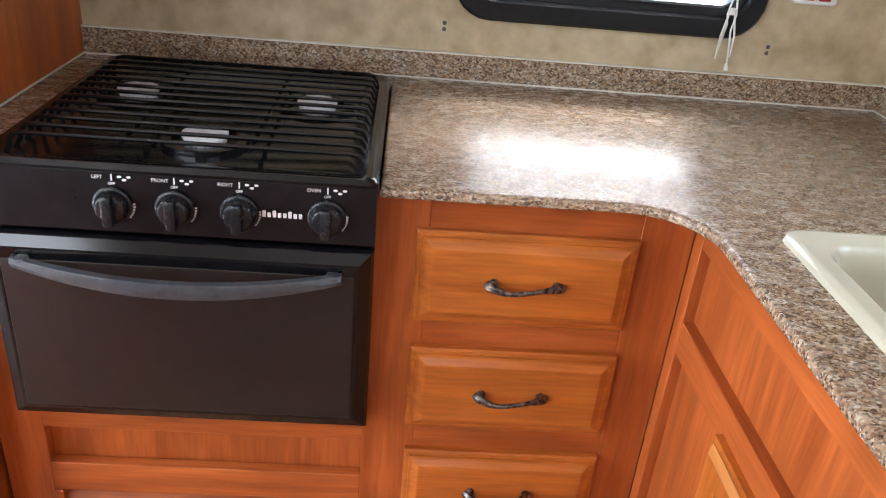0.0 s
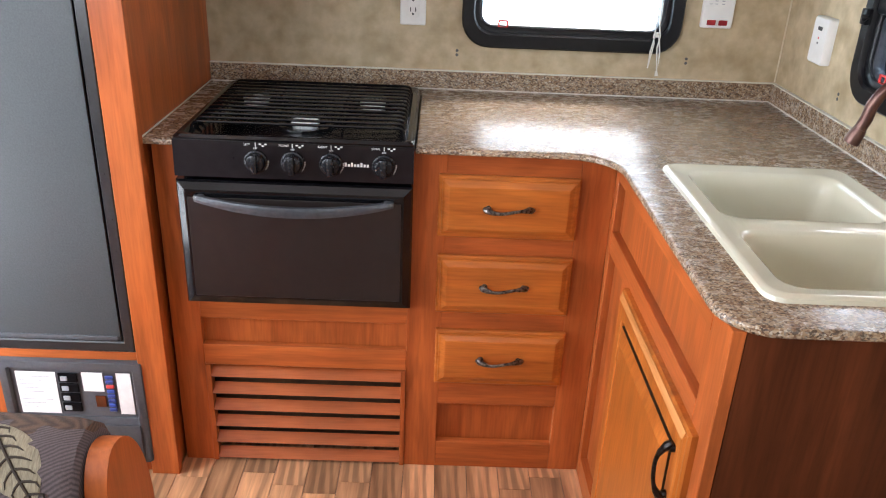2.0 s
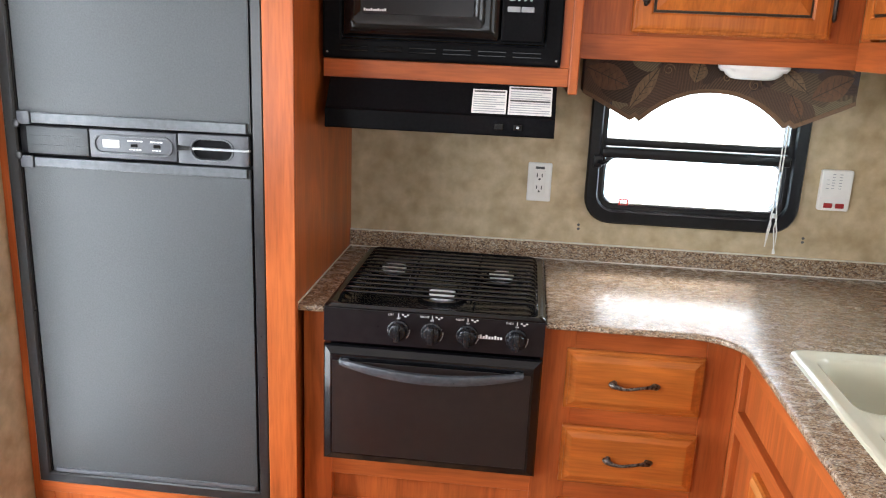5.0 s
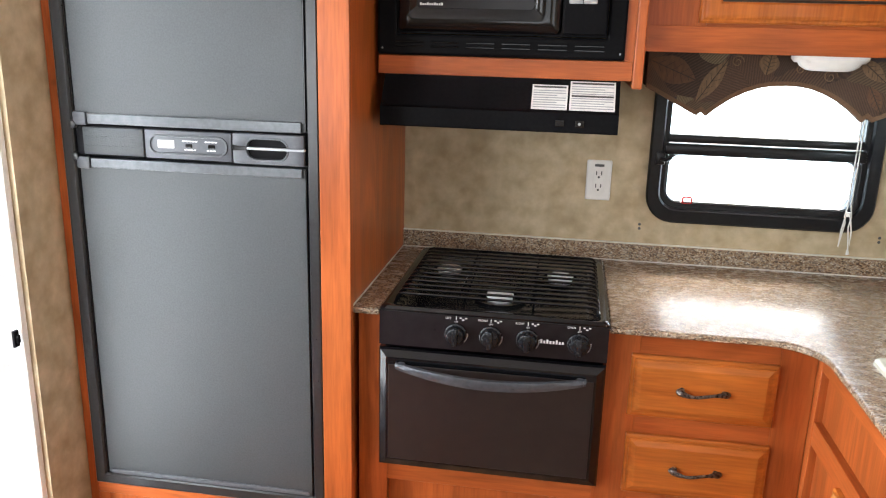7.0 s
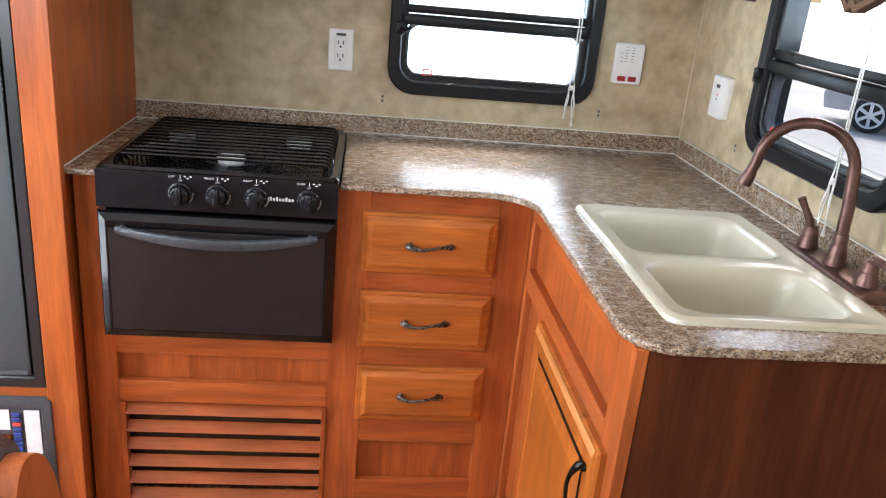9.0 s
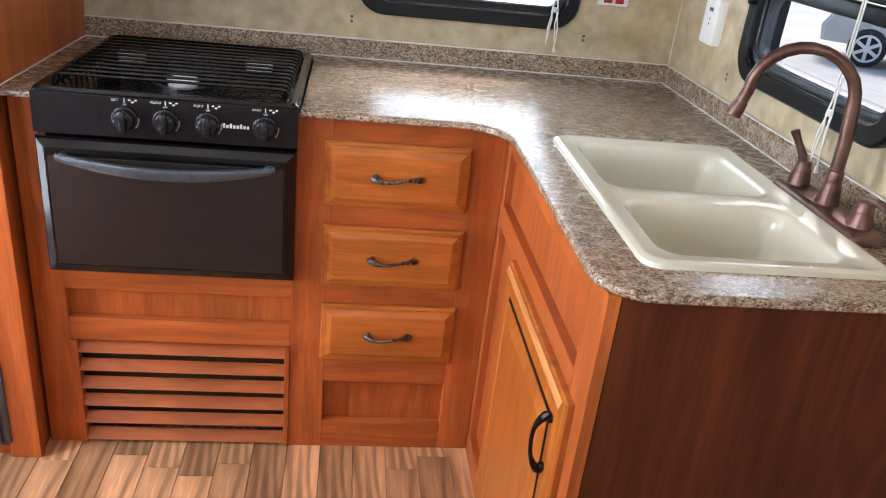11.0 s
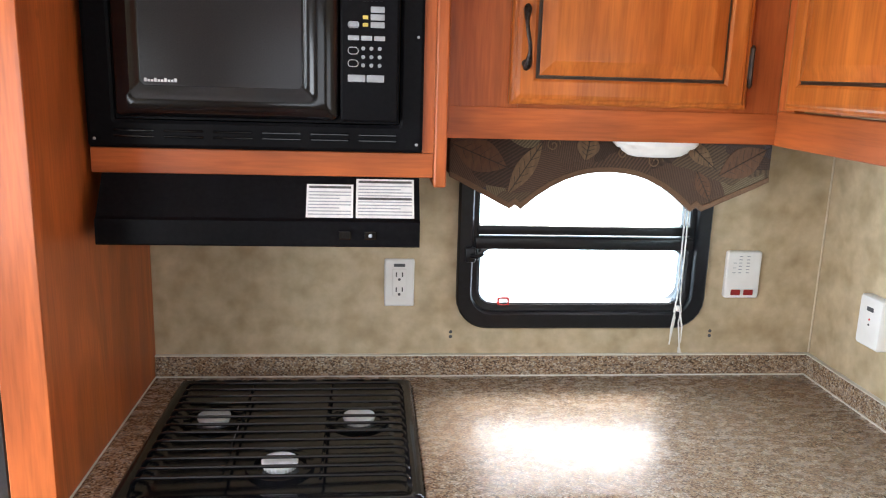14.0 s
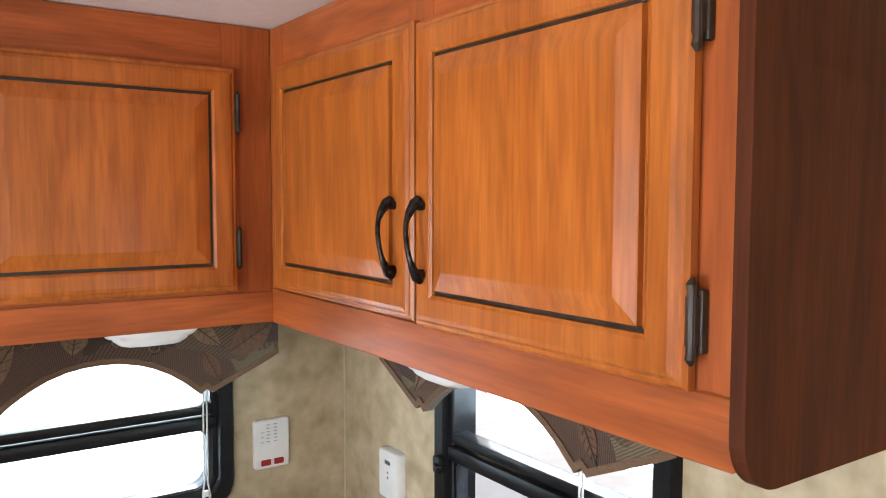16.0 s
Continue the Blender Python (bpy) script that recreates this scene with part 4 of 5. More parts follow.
# ---- microwave, hood and their cabinet ----
MY = -0.373
mcab = thing("microwave_cabinet", pose(0, 0, 0), "cherry upper cabinet holding the microwave", "cabinet")
part("side_panel", box(0.598, 0.6215, MY - 0.006, -0.001, 1.428, CEIL - 0.001, 0.004), CHERRY_Z, mcab)
part("rail", box(0.001, 0.5975, MY, MY + 0.02, 1.445, 1.489, 0.001, 1), CHERRY_X, mcab)
part("rail", box(0.001, 0.5975, MY, MY + 0.02, 1.899, 1.942, 0.001, 1), CHERRY_X, mcab)
part("upper_panel", box(0.001, 0.5975, MY + 0.012, MY + 0.02, 1.9425, CEIL - 0.001), CHERRY_Z, mcab)
part("stile", box(0.577, 0.5975, MY + 0.0005, MY + 0.02, 1.4895, 1.8985), CHERRY_Z, mcab)
part("bottom", box(0.001, 0.5975, MY + 0.021, -0.001, 1.445, 1.46), CHERRY_Y, mcab)
mw = thing("microwave", pose(0, 0, 0), "black built-in microwave oven in a vented trim kit", "microwave")
trim = part("trim_kit", ring(rounded(0.002, 0.5765, 1.4905, 1.898, 0.006, 2), rounded(0.048, 0.536, 1.538, 1.822, 0.005, 2), MY - 0.010, MY + 0.02, 0.002), BLACK_SATIN, mw, "black vented trim kit")
for k in range(6):
    x = 0.045 + 0.0835 * k
    for z in (1.508, 1.518, 1.835, 1.845, 1.855, 1.865, 1.875):
        part("vent_louvre", box(x, x + 0.068, MY - 0.0135, MY - 0.009, z, z + 0.0045, 0.0015, 1), BLACK, trim)
for x, z in ((0.566, 1.505), (0.566, 1.69), (0.566, 1.87), (0.013, 1.505)):
    part("screw", disc((x, MY - 0.0095, z), 0.0026, 0.0015, "y", 10), KEY, trim)
part("case", box(0.05, 0.534, MY - 0.006, -0.05, 1.54, 1.82), BLACK_SATIN, mw)
dr = []
for d, q in ((0, 0.008), (0.002, 0.020), (0.008, 0.026), (0.030, 0.030), (0.042, 0.022), (0.046, 0.0185)):
    dr.append(at_y(rounded(0.052 + d, 0.431 - d * 1.4, 1.544 + d * 1.1, 1.816 - d * 1.0, 0.012), MY - q))
mdoor = part("door", loft(dr), BLACK, mw, "glossy black bowed microwave door", True)
part("door_window", loft([at_y(rounded(0.098, 0.3665, 1.597, 1.766, 0.008), MY - q) for q in (0.0155, 0.0195)]), MESH_GLASS, mdoor, "dark mesh window")
part("maker_mark", merge(*[box(0.104 + 0.0055 * k, 0.108 + 0.0055 * k, MY - 0.0205, MY - 0.0193, 1.603, 1.603 + (0.004 if k % 3 else 0.006)) for k in range(10)]), PALE, mdoor)
mp_ = part("control_panel", box(0.4325, 0.532, MY - 0.028, MY - 0.006, 1.544, 1.816, 0.004), BLACK_SATIN, mw, "glossy black keypad panel")
part("display", box(0.447, 0.508, MY - 0.0290, MY - 0.0278, 1.745, 1.788), BLACK_SATIN, mp_)
words("88:88", 0.0185, facing(0.4775, MY - 0.0292, 1.766), PALE, mp_, "display_digits")
ks = [box(0.483 + 0.0, 0.507, MY - 0.0295, MY - 0.0278, 1.702 + 0.0125 * k, 1.712 + 0.0125 * k, 0.001, 1) for k in range(3)]
ks += [box(0.445 + 0.022 * k, 0.464 + 0.022 * k, MY - 0.0295, MY - 0.0278, 1.681, 1.689, 0.001, 1) for k in range(3)]
ks += [box(0.445, 0.475, MY - 0.0295, MY - 0.0278, 1.612, 1.624, 0.001, 1), box(0.477, 0.507, MY - 0.0295, MY - 0.0278, 1.612, 1.624, 0.001, 1), box(0.445, 0.464, MY - 0.0295, MY - 0.0278, 1.701, 1.712, 0.003, 1)]
for kb in ks:
    part("key", kb, KEY, mp_, "grey key")
for k in range(9):
    part("number_key", disc((0.471 + 0.014 * (k % 3), MY - 0.0278, 1.668 - 0.014 * (k // 3)), 0.0034, 0.0012, "y", 10), KEY, mp_)
part("arrow_key", merge(box(0.470, 0.479, MY - 0.0292, MY - 0.0278, 1.716, 1.722), box(0.470, 0.479, MY - 0.0292, MY - 0.0278, 1.704, 1.710)), AMBER, mp_, "yellow arrow keys")
part("key_ring", merge(*[moved(ring(rounded(-0.009, 0.009, -0.006, 0.006, 0.0059), rounded(-0.0082, 0.0082, -0.0052, 0.0052, 0.0051), -0.001, 0.0005), pose(0.454, MY - 0.028, z)) for z in (1.664, 1.643)]), PALE, mp_)

hood = thing("range_hood", pose(0, 0, 0), "black range hood with white warning labels under the microwave", "range hood")
HX0, HX1 = 0.018, 0.573
prof = [(-0.30, 1.4445), (-0.372, 1.4445), (-0.418, 1.376), (-0.426, 1.372), (-0.427, 1.330), (-0.424, 1.327), (-0.02, 1.327), (-0.02, 1.4445)]
part("canopy", loft([[(HX0, y, z) for y, z in prof], [(HX1, y, z) for y, z in prof]]), BLACK_SATIN, hood)


def on_hood(x0, x1, s0, s1, lift=0.0012, thick=0.0008):
    """A flat piece lying on the hood's sloping face; s from 0 at the lip to 1 at the top."""
    a, b = Vector((0, -0.418, 1.376)), Vector((0, -0.372, 1.4445))
    nrm = Vector((0, -(b - a).z, (b - a).y)).normalized()
    q = []
    for lft in (lift, lift + thick):
        q.append([tuple(Vector((x, 0, 0)) + a + (b - a) * s + nrm * lft) for x, s in ((x0, s0), (x1, s0), (x1, s1), (x0, s1))])
    return loft(q)


for x0, x1, s1 in ((0.373, 0.455, 0.80), (0.460, 0.563, 0.94)):
    lb = part("warning_label", on_hood(x0, x1, 0.02, s1), PAPER, hood, "white printed warning label")
    lines = [on_hood(x0 + 0.004, x1 - 0.004 - 0.02 * (k % 3 == 2), s, s + 0.025, 0.0022, 0.0004) for k, s in enumerate([0.08 + 0.075 * j for j in range(int((s1 - 0.14) / 0.075))])]
    part("print", merge(*lines), KEY, lb)
    heads = [s1 - 0.1] + ([0.44] if x0 > 0.4 else [])
    part("print_heading", merge(*[on_hood(x0 + 0.004, x1 - 0.004, s, s + 0.055, 0.0026, 0.0004) for s in heads]), INK, lb)
for x in (0.441, 0.486):
    sw = part("switch", box(x - 0.011, x + 0.011, -0.431, -0.4265, 1.341, 1.357, 0.002), BLACK, hood)
part("switch_mark", disc((0.486, -0.4305, 1.349), 0.0035, 0.0012, "y", 12), KEY, hood)

# ---- upper cabinets ----
UF, UZ = -0.295, 1.512
up1 = thing("upper_cabinet", pose(0, 0, 0), "cherry upper cabinet with one oak door over the window", "cabinet")
part("stile", box(0.622, 0.76, UF, UF + 0.02, UZ, CEIL - 0.002), CHERRY_Z, up1)
part("stile", box(1.18, 1.2735, UF, UF + 0.02, UZ, CEIL - 0.002), CHERRY_Z, up1)
part("rail", box(0.7605, 1.1795, UF + 0.0004, UF + 0.02, UZ, 1.60), CHERRY_X, up1)
part("rail", box(0.7605, 1.1795, UF + 0.0004, UF + 0.02, 1.96, CEIL - 0.002), CHERRY_X, up1)
part("bottom", box(0.622, 1.2735, UF + 0.021, -0.001, UZ + 0.004, UZ + 0.016), CHERRY_X, up1)
part("lower_rail", box(0.622, 1.2735, UF - 0.0035, UF - 0.0003, UZ, 1.572, 0.001, 1), CHERRY_X, up1)
panel_door(up1, 0.741, UF - 0.0036, 1.579, 0.459, 0.413, (0.026, 0.12), [(0.464, 0.08), (0.464, 0.33)], 0.047)
UX = 1.275
up2 = thing("upper_cabinet", pose(UX, UF, 0, 0, 0, -90), "cherry upper cabinet with two oak doors and a dark rounded end", "cabinet")
UL = 1.33 + UF
for a, b in ((0.0, 0.06), (0.50, 0.56), (0.985, UL)):
    part("stile", box(a, b, 0.0, 0.02, 1.578, CEIL - 0.002), CHERRY_Z, up2)
part("lower_rail", box(0.0, UL, -0.002, 0.02, UZ - 0.002, 1.5775, 0.002, 1), CHERRY_X, up2)
part("rail", box(0.0605, 0.4995, 0.0002, 0.02, 1.96, CEIL - 0.002), CHERRY_X, up2)
part("rail", box(0.5605, 0.9845, 0.0002, 0.02, 1.96, CEIL - 0.002), CHERRY_X, up2)
part("bottom", box(0.0, UL, 0.021, EAST - UX - 0.001, UZ + 0.004, UZ + 0.016), CHERRY_X, up2)
panel_door(up2, 0.05, -0.0022, 1.582, 0.481, 0.412, (0.442, 0.115), None, 0.047, True)
panel_door(up2, 0.538, -0.0022, 1.577, 0.455, 0.412, (0.028, 0.12), [(0.461, 0.065), (0.461, 0.345)], 0.047, True)
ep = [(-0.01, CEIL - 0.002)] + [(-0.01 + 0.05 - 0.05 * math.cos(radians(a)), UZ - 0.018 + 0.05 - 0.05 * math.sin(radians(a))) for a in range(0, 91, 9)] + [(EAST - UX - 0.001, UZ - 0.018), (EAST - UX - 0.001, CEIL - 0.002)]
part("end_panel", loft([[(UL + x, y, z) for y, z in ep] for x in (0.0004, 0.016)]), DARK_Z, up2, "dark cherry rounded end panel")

# ---- valances ----


def valance(m, label):
    """A scalloped fabric cornice, board and returns; local x 0..0.69, front at -y, hung from the cabinet bottom."""
    t = thing("window_valance", m, label, "valance", "window valances")
    top = 0.16
    low = [(0, 0.06), (0.03, 0.045), (0.128, -0.006), (0.140, 0.003), (0.152, -0.007)]
    for k in range(11):
        q = -1 + 2 * (k + 1) / 12
        low.append((0.337 + 0.185 * q, -0.007 + 0.082 * (1 - abs(q) ** 2.2)))
    low += [(0.522, -0.007), (0.534, 0.003), (0.546, -0.006), (0.66, 0.045), (0.69, 0.06)]
    loops = [[(x, y, z) for x, z in low] + [(0.69, y, top), (0.0, y, top)] for y in (-0.018, 0.0)]
    bm = loft(loops)
    bmesh.ops.triangulate(bm, faces=[f for f in bm.faces if len(f.verts) > 4])
    f = part("fabric_front", bm, FABRIC, t, "brown leaf-pattern woven fabric")
    up = inset(low[:2] + low[2:], 0.011)
    up[0], up[-1] = (low[0][0], low[0][1] + 0.011), (low[-1][0], low[-1][1] + 0.011)
    bm = bmesh.new()
    lo_r, up_r = [[bm.verts.new((x, -0.0205, z)) for x, z in row] for row in (low, up)]
    lo_b, up_b = [[bm.verts.new((x, -0.0172, z)) for x, z in row] for row in (low, up)]
    for k in range(len(low) - 1):
        bm.faces.new((lo_r[k], lo_r[k + 1], up_r[k + 1], up_r[k]))
        bm.faces.new((up_r[k], up_r[k + 1], up_b[k + 1], up_b[k]))
        bm.faces.new((lo_b[k], lo_b[k + 1], lo_r[k + 1], lo_r[k]))
    part("hem", bm, TRIM_FABRIC, t, "plain brown hem band")
    part("return", box(0.0, 0.015, 0.0005, 0.10, 0.062, top, 0.002), FABRIC, t)
    part("return", box(0.675, 0.69, 0.0005, 0.10, 0.062, top, 0.002), FABRIC, t)

    def leaf(cx, cz, ln, wd, turn, mat):
        pts = [(ln * (k / 8 - 0.5), wd * math.sin(math.pi * k / 8)) for k in range(9)] + [(ln * (0.5 - k / 8), -wd * math.sin(math.pi * k / 8)) for k in range(1, 8)]
        b = loft([[(u, y, v) for u, v in pts] for y in (-0.0006, 0.0006)])
        lf = part("leaf_motif", moved(b, pose(cx, -0.0190, cz) @ pose(0, 0, 0, 0, turn, 0)), mat, f)
        vs = [tube([(-ln * 0.5, 0, 0), (ln * 0.6, 0, 0)], 0.0011, 5)]
        for j in range(-2, 3):
            for s in (1, -1):
                vs.append(tube([(j * ln * 0.16, 0, 0), (j * ln * 0.16 + ln * 0.12, 0, s * wd * 0.72 * (1 - abs(j) * 0.18))], 0.0007, 4))
        part("leaf_vein", moved(merge(*vs), pose(cx, -0.0198, cz) @ pose(0, 0, 0, 0, turn, 0)), LEAF_LINE, lf)

    leaf(0.062, 0.105, 0.125, 0.034, 22, LEAF_RUST)
    leaf(0.158, 0.080, 0.130, 0.020, -58, LEAF_TAN)
    leaf(0.290, 0.128, 0.060, 0.024, -80, LEAF_TAN)
    leaf(0.530, 0.118, 0.090, 0.018, 40, LEAF_TAN)
    leaf(0.545, 0.050, 0.070, 0.016, 62, LEAF_RUST)
    leaf(0.628, 0.100, 0.115, 0.032, -30, LEAF_RUST)
    for cx, cz, r in ((0.215, 0.13, 0.016), (0.365, 0.115, 0.013), (0.435, 0.100, 0.018)):
        part("scroll_motif", tube([(cx + r * (1 - k / 20) * math.cos(k * 0.55), -0.0195, cz + r * (1 - k / 20) * math.sin(k * 0.55)) for k in range(18)], 0.0014, 5), LEAF_TAN, f)
    return t


valance(pose(0.648, -0.15, 1.362), "brown leaf-pattern scalloped valance over the worktop window")
valance(pose(EAST - 0.15, -0.465, 1.390, 0, 0, -90), "brown leaf-pattern scalloped valance over the sink window")

# ---- small wall things ----


def dome_light(m, label):
    t = thing("cabinet_light", m, label, "light", "under-cabinet lights")
    part("base", loft([at_z(rounded(-0.085 + d, 0.085 - d, -0.055 + d, 0.055 - d, 0.05), z) for d, z in ((0, 0), (0, -0.012), (0.006, -0.02))]), WHITE, t, "", True)
    part("lens", loft([at_z(rounded(-0.07 + d, 0.07 - d, -0.045 + d, 0.045 - d, 0.04 - d * 0.5), z) for d, z in ((0, -0.02), (0.004, -0.028), (0.015, -0.036), (0.03, -0.039))]), WHITE, t, "white ribbed lens", True)
    return t


dome_light(pose(1.06, -0.225, 1.516), "white oval light under the upper cabinet")
dome_light(pose(1.352, -0.79, 1.516, 0, 0, 90), "white oval light under the upper cabinet by the sink")


def duplex(m, label):
    """A wall outlet: plate, two receptacles with slots, screw. Local x and z across, front at -y."""
    t = thing("wall_outlet", m, label, "outlet")
    part("plate", loft([at_y(rounded(-0.035 + d, 0.035 - d, -0.057 + d, 0.057 - d, 0.004, 3), y) for d, y in ((0, 0), (0, -0.004), (0.003, -0.0065))]), WHITE, t)
    part("insert", box(-0.017, 0.017, -0.0085, -0.0062, -0.034, 0.034, 0.0015, 1), WHITE, t)
    for z in (0.018, -0.018):
        part("slot", merge(box(-0.0085, -0.0055, -0.0092, -0.0083, z - 0.003, z + 0.008), box(0.0055, 0.0085, -0.0092, -0.0083, z - 0.003, z + 0.008), disc((0, -0.0083, z - 0.009), 0.0034, 0.0009, "y", 8)), INK, t)
    return t


o1 = duplex(pose(0.554, 0, 1.149), "white duplex outlet on the wall by the range")
part("test_strip", box(-0.013, 0.013, -0.0078, -0.0063, 0.039, 0.046), INK, o1)
co = thing("monitor_panel", pose(1.385, 0, 1.175), "white tank monitor panel with two red switches", "monitor panel")
part("plate", loft([at_y(rounded(-0.043 + d, 0.043 - d, -0.058 + d, 0.058 - d, 0.006, 3), y) for d, y in ((0, 0), (0, -0.010), (0.003, -0.013))]), WHITE, co)
for x in (-0.016, 0.016):
    part("rocker_switch", box(x - 0.012, x + 0.012, -0.0165, -0.0128, -0.05, -0.036, 0.002), DARK_RED, co, "dark red rocker switch")
part("print", merge(*[box(x, x + 0.008, -0.0135, -0.0128, 0.005 + 0.008 * k, 0.007 + 0.008 * k) for x in (-0.014, 0.005) for k in range(6)], *[box(-0.028 + 0.0, -0.02, -0.0135, -0.0128, 0.005 + 0.012 * k, 0.0065 + 0.012 * k) for k in range(3)]), KEY, co)
gd = thing("gas_detector", pose(EAST, -0.245, 1.131, 0, 0, -90), "white gas detector with a small display", "detector")
part("case", loft([at_y(rounded(-0.04 + d, 0.04 - d, -0.056 + d, 0.056 - d, 0.006, 3), y) for d, y in ((0, 0), (0, -0.018), (0.003, -0.022))]), WHITE, gd, "", True)
part("display", box(-0.012, 0.010, -0.0229, -0.0218, 0.024, 0.033), STEEL_BLUE, gd)
part("button", disc((0.0, -0.0218, 0.006), 0.0026, 0.0012, "y", 10), RED, gd)
part("button", disc((0.0, -0.0218, -0.006), 0.0026, 0.0012, "y", 10), INK, gd)
for m in (pose(0.679, 0, 1.021), pose(1.322, 0, 1.023), pose(EAST, -0.365, 1.02, 0, 0, -90)):
    hk = tagged(part("screw_holes", merge(disc((0, 0, 0.006), 0.0042, 0.0008, "y", 10), disc((0, 0, -0.006), 0.0042, 0.0008, "y", 10)), INK, None), "pair of bare screw holes in the wallpaper", "screw holes", "screw holes")
    hk.matrix_world = m



def blind_cord(m):
    t = thing("blind_cord", m, "white looped blind cord hanging at the window", "cord", "blind cords")
    for dx, ln in ((-0.004, 0.0), (0.004, -0.012)):
        pts = [(dx, -0.03, 0.46 - 0.05 * k) for k in range(9)] + [(dx * 2.2, -0.031, 0.03), (dx * 1.2, -0.031, 0.012 + ln), (dx * 2.6, -0.031, -0.03 + ln), (dx * 3.4, -0.031, -0.055 + ln)]
        part("strand", tube(pts, 0.0018, 6), CORD, t, "", True)
    part("knot", merge(disc((0, -0.031, 0.03), 0.006, 0.012), *[tube([(x, -0.031, 0.03), (x * 2.2, -0.034, -0.01), (x * 2.4, -0.033, -0.05)], [0.002, 0.002, 0.0008], 6) for x in (-0.006, 0.006)]), CORD, t, "", True)
    part("tassel", tube([(0.012, -0.031, -0.062), (0.014, -0.031, -0.075)], [0.003, 0.005], 8), CORD, t, "", True)
    return t


blind_cord(pose(1.222, 0, 1.06))
blind_cord(pose(EAST, -0.86, 1.03, 0, 0, -90))

# ---- entry side: bench, door, extinguisher ----
bench = thing("dinette_bench", pose(-0.014, 0, FLOOR), "dinette bench with a leaf-fabric back cushion and wooden end", "bench")
ey = [(-1.47, 0.0)] + [(-1.43 + 0.04 * math.cos(radians(a)), 0.665 + 0.078 * math.sin(radians(a))) for a in range(180, 90, -10)]
ey += [(-1.43 + 0.10 * math.cos(radians(a)), 0.56 + 0.183 * math.sin(radians(a))) for a in range(90, -1, -7)] + [(-1.33, 0.0)]
part("end_panel", loft([[(x, y, z) for y, z in ey] for x in (0.218, 0.246)]), CHERRY_Z, bench, "orange wooden end panel with a curved top", True)
part("back_panel", box(WEST + 0.022, 0.2175, -1.375, -1.36, 0.0, 0.66), CHERRY_X, bench)
sec = []
for k in range(16):
    a = 6.2832 * k / 16
    sec.append((-1.425 + 0.085 * math.cos(a) + (0.008 if math.sin(a) > 0 else 0), 0.66 + (0.116 if math.sin(a) > 0 else 0.26) * math.sin(a)))


def taper(x):
    """How far the stuffing thins towards the cushion's end."""
    return 1.0 - 0.12 * max(0.0, min(1.0, (x + 0.35) / 0.54)) ** 1.5


xs = [WEST + 0.024, WEST + 0.042, -0.4, -0.25, -0.1, 0.0, 0.1, 0.15, 0.19, 0.208, 0.215]
sc = [0.85, 1, 1] + [taper(x) for x in xs[3:9]] + [taper(0.2) * 0.96, taper(0.2) * 0.86]
cushion = part("back_cushion", loft([[(x, -1.425 + (y + 1.425) * s, 0.66 + (z - 0.66) * s) for y, z in sec] for x, s in zip(xs, sc)]), SEAT_FABRIC, bench, "leaf-pattern fabric back cushion", True)


def on_cushion(x, a, lift):
    """A point on the back cushion's roll; a in degrees, 90 at its top."""
    c, q = math.cos(radians(a)), math.sin(radians(a))
    return (x, -1.425 + (0.085 * taper(x) + lift) * c + (0.008 * taper(x) if q > 0 else 0), 0.66 + ((0.116 if q > 0 else 0.26) * taper(x) + lift) * q)


def cushion_leaf(x0, a0, ln, wd, turn):
    ct, st = math.cos(radians(turn)), math.sin(radians(turn))

    def spot(u, v, lift):
        return on_cushion(x0 + u * ct - v * st, a0 + (u * st + v * ct) * 570, lift)

    bm = bmesh.new()
    grid = []
    for k in range(13):
        f = k / 12
        half = wd * math.sin(math.pi * f) ** 0.7 if 0 < f < 1 else 0.001
        grid.append([bm.verts.new(spot(ln * (f - 0.5), half * j / 3, 0.0008 if abs(j) < 3 else -0.001)) for j in range(-3, 4)])
    for a, b in zip(grid, grid[1:]):
        for k in range(6):
            bm.faces.new((a[k], a[k + 1], b[k + 1], b[k]))
    lf = part("leaf_motif", bm, SEAT_LEAF, cushion, "tan woven leaf", True)
    vs = [tube([spot(ln * (k / 10 - 0.5) * 1.1, 0, 0.001) for k in range(11)], 0.0022, 6)]
    for j in range(-3, 4):
        for sd in (1, -1):
            vs.append(tube([spot(ln * 0.13 * j, 0, 0.001), spot(ln * (0.13 * j + 0.03), sd * wd * 0.25, 0.001), spot(ln * (0.13 * j + 0.07), sd * wd * 0.45, 0.001), spot(ln * (0.13 * j + 0.13), sd * wd * 0.66 * (1 - abs(j) * 0.14), 0.001)], [0.0018, 0.0017, 0.0014, 0.0006], 6))
    part("leaf_vein", merge(*vs), LEAF_LINE, lf, "", True)


def cushion_scroll(x0, a0, r, turns=10):
    pts = [on_cushion(x0 + r * (1 - k / 22) * math.cos(k * 0.55), a0 + r * (1 - k / 22) * math.sin(k * 0.55) * 570, 0.0012) for k in range(19)]
    tail = [on_cushion(x0 + r + 0.012 * k, a0 + 5 * k, 0.0012) for k in range(4, 0, -1)]
    part("scroll_motif", tube(tail + pts, 0.0028, 6), SEAT_LEAF, cushion, "tan scroll", True)


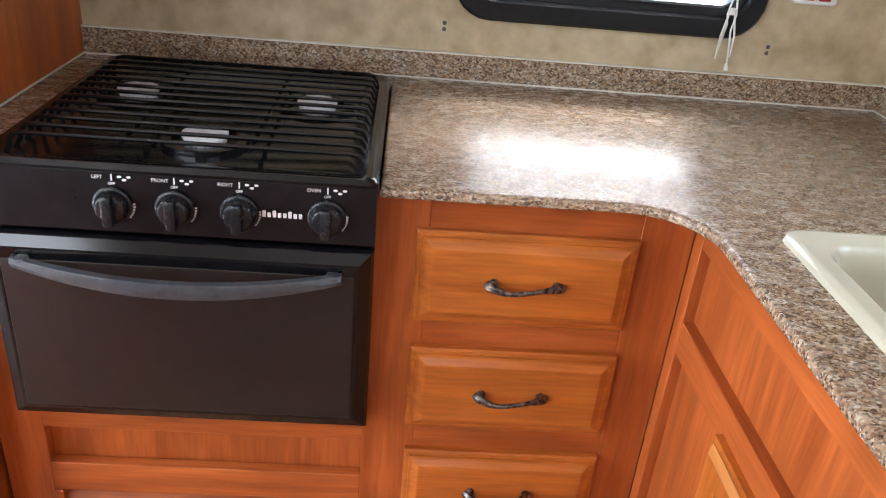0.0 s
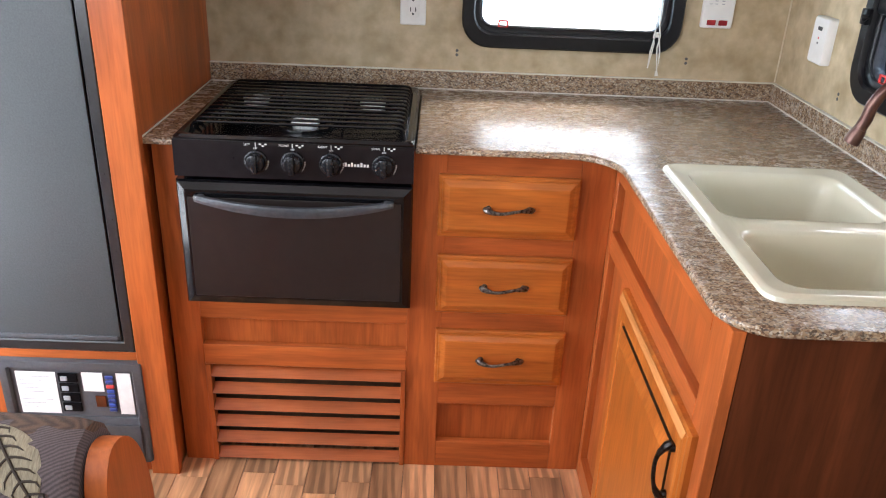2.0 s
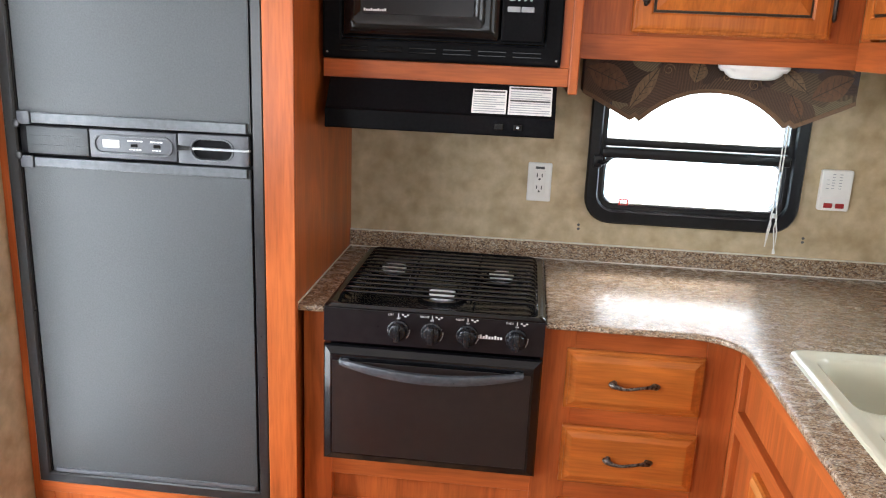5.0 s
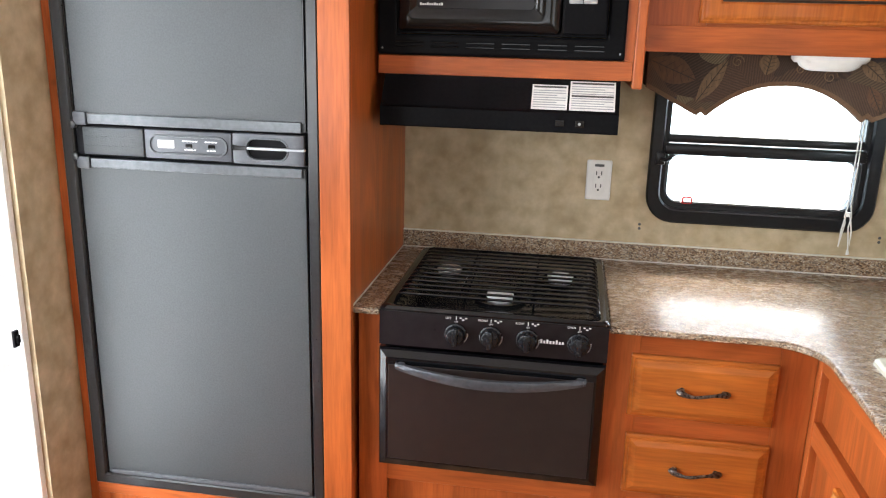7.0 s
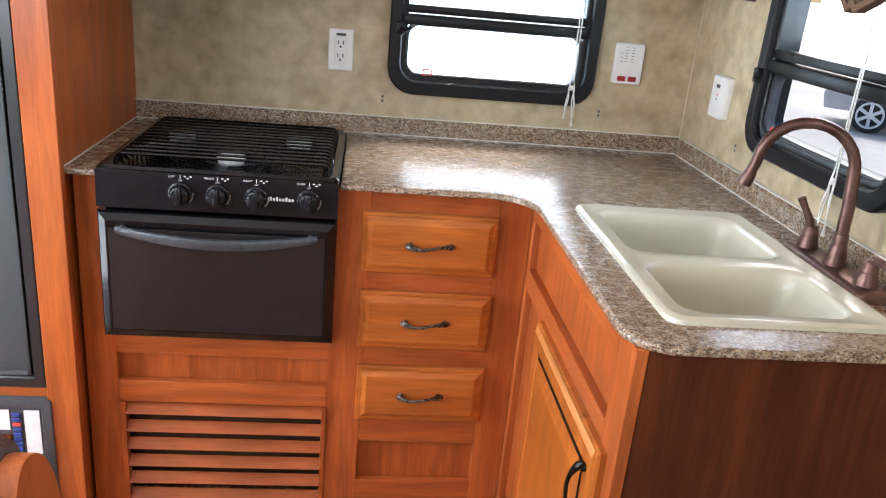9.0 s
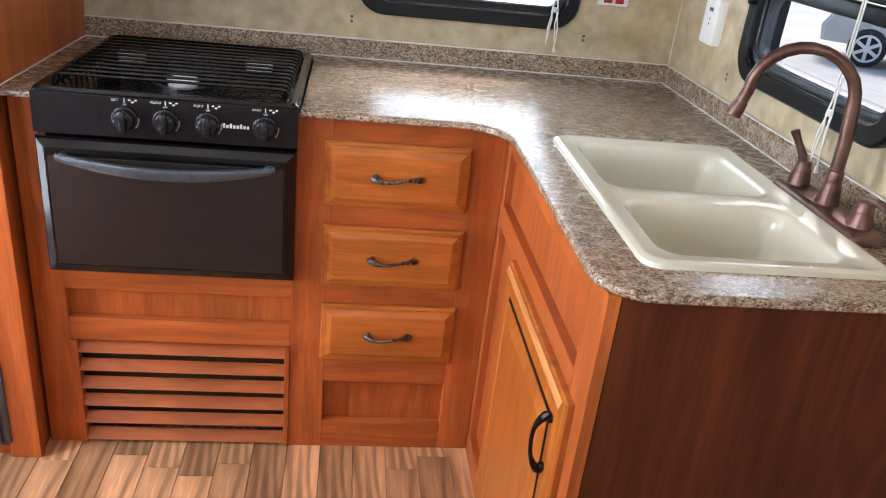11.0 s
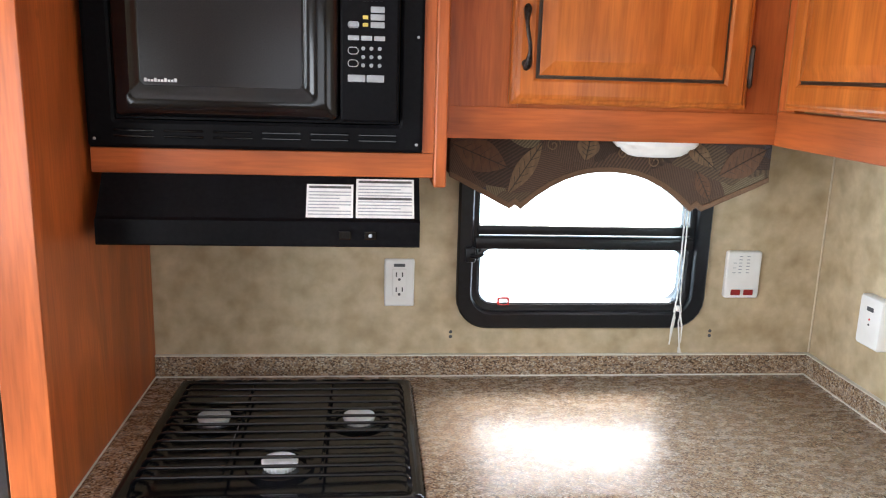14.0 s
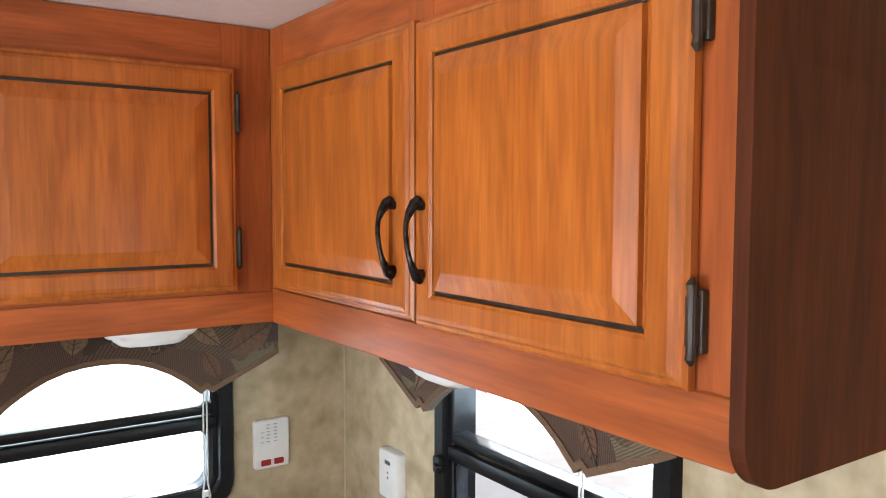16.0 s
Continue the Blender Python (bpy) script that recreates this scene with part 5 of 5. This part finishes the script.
for lf in ((-0.13, 118, 0.15, 0.034, 8), (0.13, 125, 0.14, 0.036, 58), (-0.36, 122, 0.16, 0.036, -10), (-0.04, 160, 0.12, 0.028, 25), (-0.24, 165, 0.13, 0.03, -30)):
    cushion_leaf(*lf)
for sc_ in ((0.005, 112, 0.018), (0.055, 128, 0.016), (0.03, 145, 0.014), (-0.24, 120, 0.016)):
    cushion_scroll(*sc_)
part("seat", box(WEST + 0.024, 0.2045, -1.95, -1.515, 0.0, 0.42, 0.01), CHERRY_X, bench)
part("seat_cushion", box(WEST + 0.026, 0.20, -1.96, -1.515, 0.421, 0.53, 0.03, 3), SEAT_FABRIC, bench, "", True)

door = tagged(thing("door_1", pose(WEST, -0.765, FLOOR, 0, 0, -90), "white entry screen door with a glazed panel", "door"), kind="structure")
door.matrix_world = WEST_T @ pose(0.748, 0.0, FLOOR)
W_, H_ = 0.552, 1.915
part("door_frame", ring(sq(0.0, W_, -0.04, H_), sq(0.022, W_ - 0.022, 0.10, H_ - 0.04), 0.012, 0.035, 0.003), WHITE, door, "white aluminium frame")
p = part("pane", box(0.022, W_ - 0.022, 0.022, 0.026, 0.10, H_ - 0.04), GLASS, door)
p.visible_shadow = False
part("latch", merge(box(0.030, 0.046, 0.012, 0.02, 0.80, 0.84, 0.002), box(0.034, 0.042, 0.006, 0.013, 0.81, 0.83, 0.002)), BLACK_SATIN, door, "black latch")

ext = thing("fire_extinguisher", pose(WEST + 0.055, -0.675, FLOOR), "small fire extinguisher with a black valve and chrome lever", "extinguisher")
part("cylinder", loft([[(r * math.cos(6.2832 * k / 20), r * math.sin(6.2832 * k / 20), z) for k in range(20)] for r, z in ((0.036, 0), (0.04, 0.006), (0.04, 0.20), (0.036, 0.225), (0.022, 0.245), (0.017, 0.25))]), WHITE, ext, "white cylinder", True)
part("valve", merge(disc((0, 0, 0.25), 0.02, 0.045, top=0.017), box(-0.012, 0.05, -0.012, 0.012, 0.262, 0.284, 0.004)), BLACK_SATIN, ext, "", True)
part("lever", merge(box(-0.02, 0.07, -0.009, 0.009, 0.312, 0.318, 0.002), box(-0.02, -0.012, -0.009, 0.009, 0.28, 0.315, 0.002), box(-0.01, 0.06, -0.008, 0.008, 0.292, 0.297, 0.002)), CHROME, ext, "chrome lever")
part("pull_ring", tube([(0.035 + 0.014 * math.cos(k * 0.5236), -0.016, 0.288 + 0.016 * math.sin(k * 0.5236)) for k in range(13)], 0.002, 6), CHROME, ext, "", True)

# ---- outside ----
structure("ground", box(-400, 400, -400, 400, -1.0, -0.85), CONCRETE, "pale concrete yard outside the windows", "ground")
car = thing("parked_car", pose(11.5, 11.35, -0.85, 0, 0, -34), "silver parked saloon car outside the sink window", "car")
side = [(-2.2, 0.35), (-2.25, 0.62), (-2.1, 0.86), (-1.35, 0.97), (-0.75, 1.40), (0.45, 1.43), (1.2, 1.0), (2.0, 0.88), (2.2, 0.62), (2.15, 0.33)]
part("body", loft([[(x, y, z) for x, z in [(p * s, 0.35 + (q - 0.35) * (s if q > 1.2 else 1)) for p, q in side]] for y, s in ((-0.88, 0.97), (-0.82, 1.0), (0.82, 1.0), (0.88, 0.97))]), CAR_PAINT, car, "", True)
for y in (-0.893, 0.893):
    part("side_window", box(-0.9, 0.75, y - 0.008, y + 0.008, 1.0, 1.30, 0.02), CAR_GLASS, car)
    for x in (-1.4, 1.35):
        wh = part("wheel", moved(disc((0, 0, 0), 0.33, 0.2, "y", 28), pose(x, y + 0.1, 0.33)), TYRE, car, "", True)
        out = -1 if y < 0 else 1
        spokes = [moved(box(-0.03, 0.03, -0.012, 0.012, 0.03, 0.215, 0.006, 1), pose(0, 0, 0, 0, 60 * k, 0)) for k in range(6)]
        hoop = ring(rounded(-0.24, 0.24, -0.24, 0.24, 0.239, 6), rounded(-0.205, 0.205, -0.205, 0.205, 0.204, 6), -0.015, 0.015)
        part("rim", moved(merge(hoop, disc((0, 0.012, 0), 0.06, 0.03, "y", 16), *spokes), pose(x, y + out * 0.125, 0.33)), WHITE, wh, "bright alloy rim")

# ---- floor planks ----
PW, PL = 0.083, 0.42
plank = bpy.data.meshes.new("plank")
bm = box(0.0006, PW - 0.0006, -PL + 0.0006, 0, FLOOR - 0.0058, FLOOR, 0.0008, 1)
bm.to_mesh(plank)
bm.free()
plank.materials.append(PLANK)
cols = int((EAST - WEST) / PW) + 1
rnd = random.Random(4)
far = []
for c in range(cols):
    off = rnd.uniform(0, PL)
    for r in range(12):
        x, y = WEST + c * PW - 0.04, -0.30 + off - r * PL
        if y > -0.05 or y < SOUTH + 0.02:
            continue
        if y > -1.6 and x + PW < EAST + 0.04:
            p = new("plank", plank)
            p.location = (x, y, 0)
            p.parent = floor
        else:
            far.append((x, y))
bm = merge(*[box(x + 0.0006, x + PW - 0.0006, max(y - PL, SOUTH - 0.02) + 0.0006, y, FLOOR - 0.0058, FLOOR) for x, y in far])
tagged(part("plank_field", bm, PLANK, floor), kind="stuff")
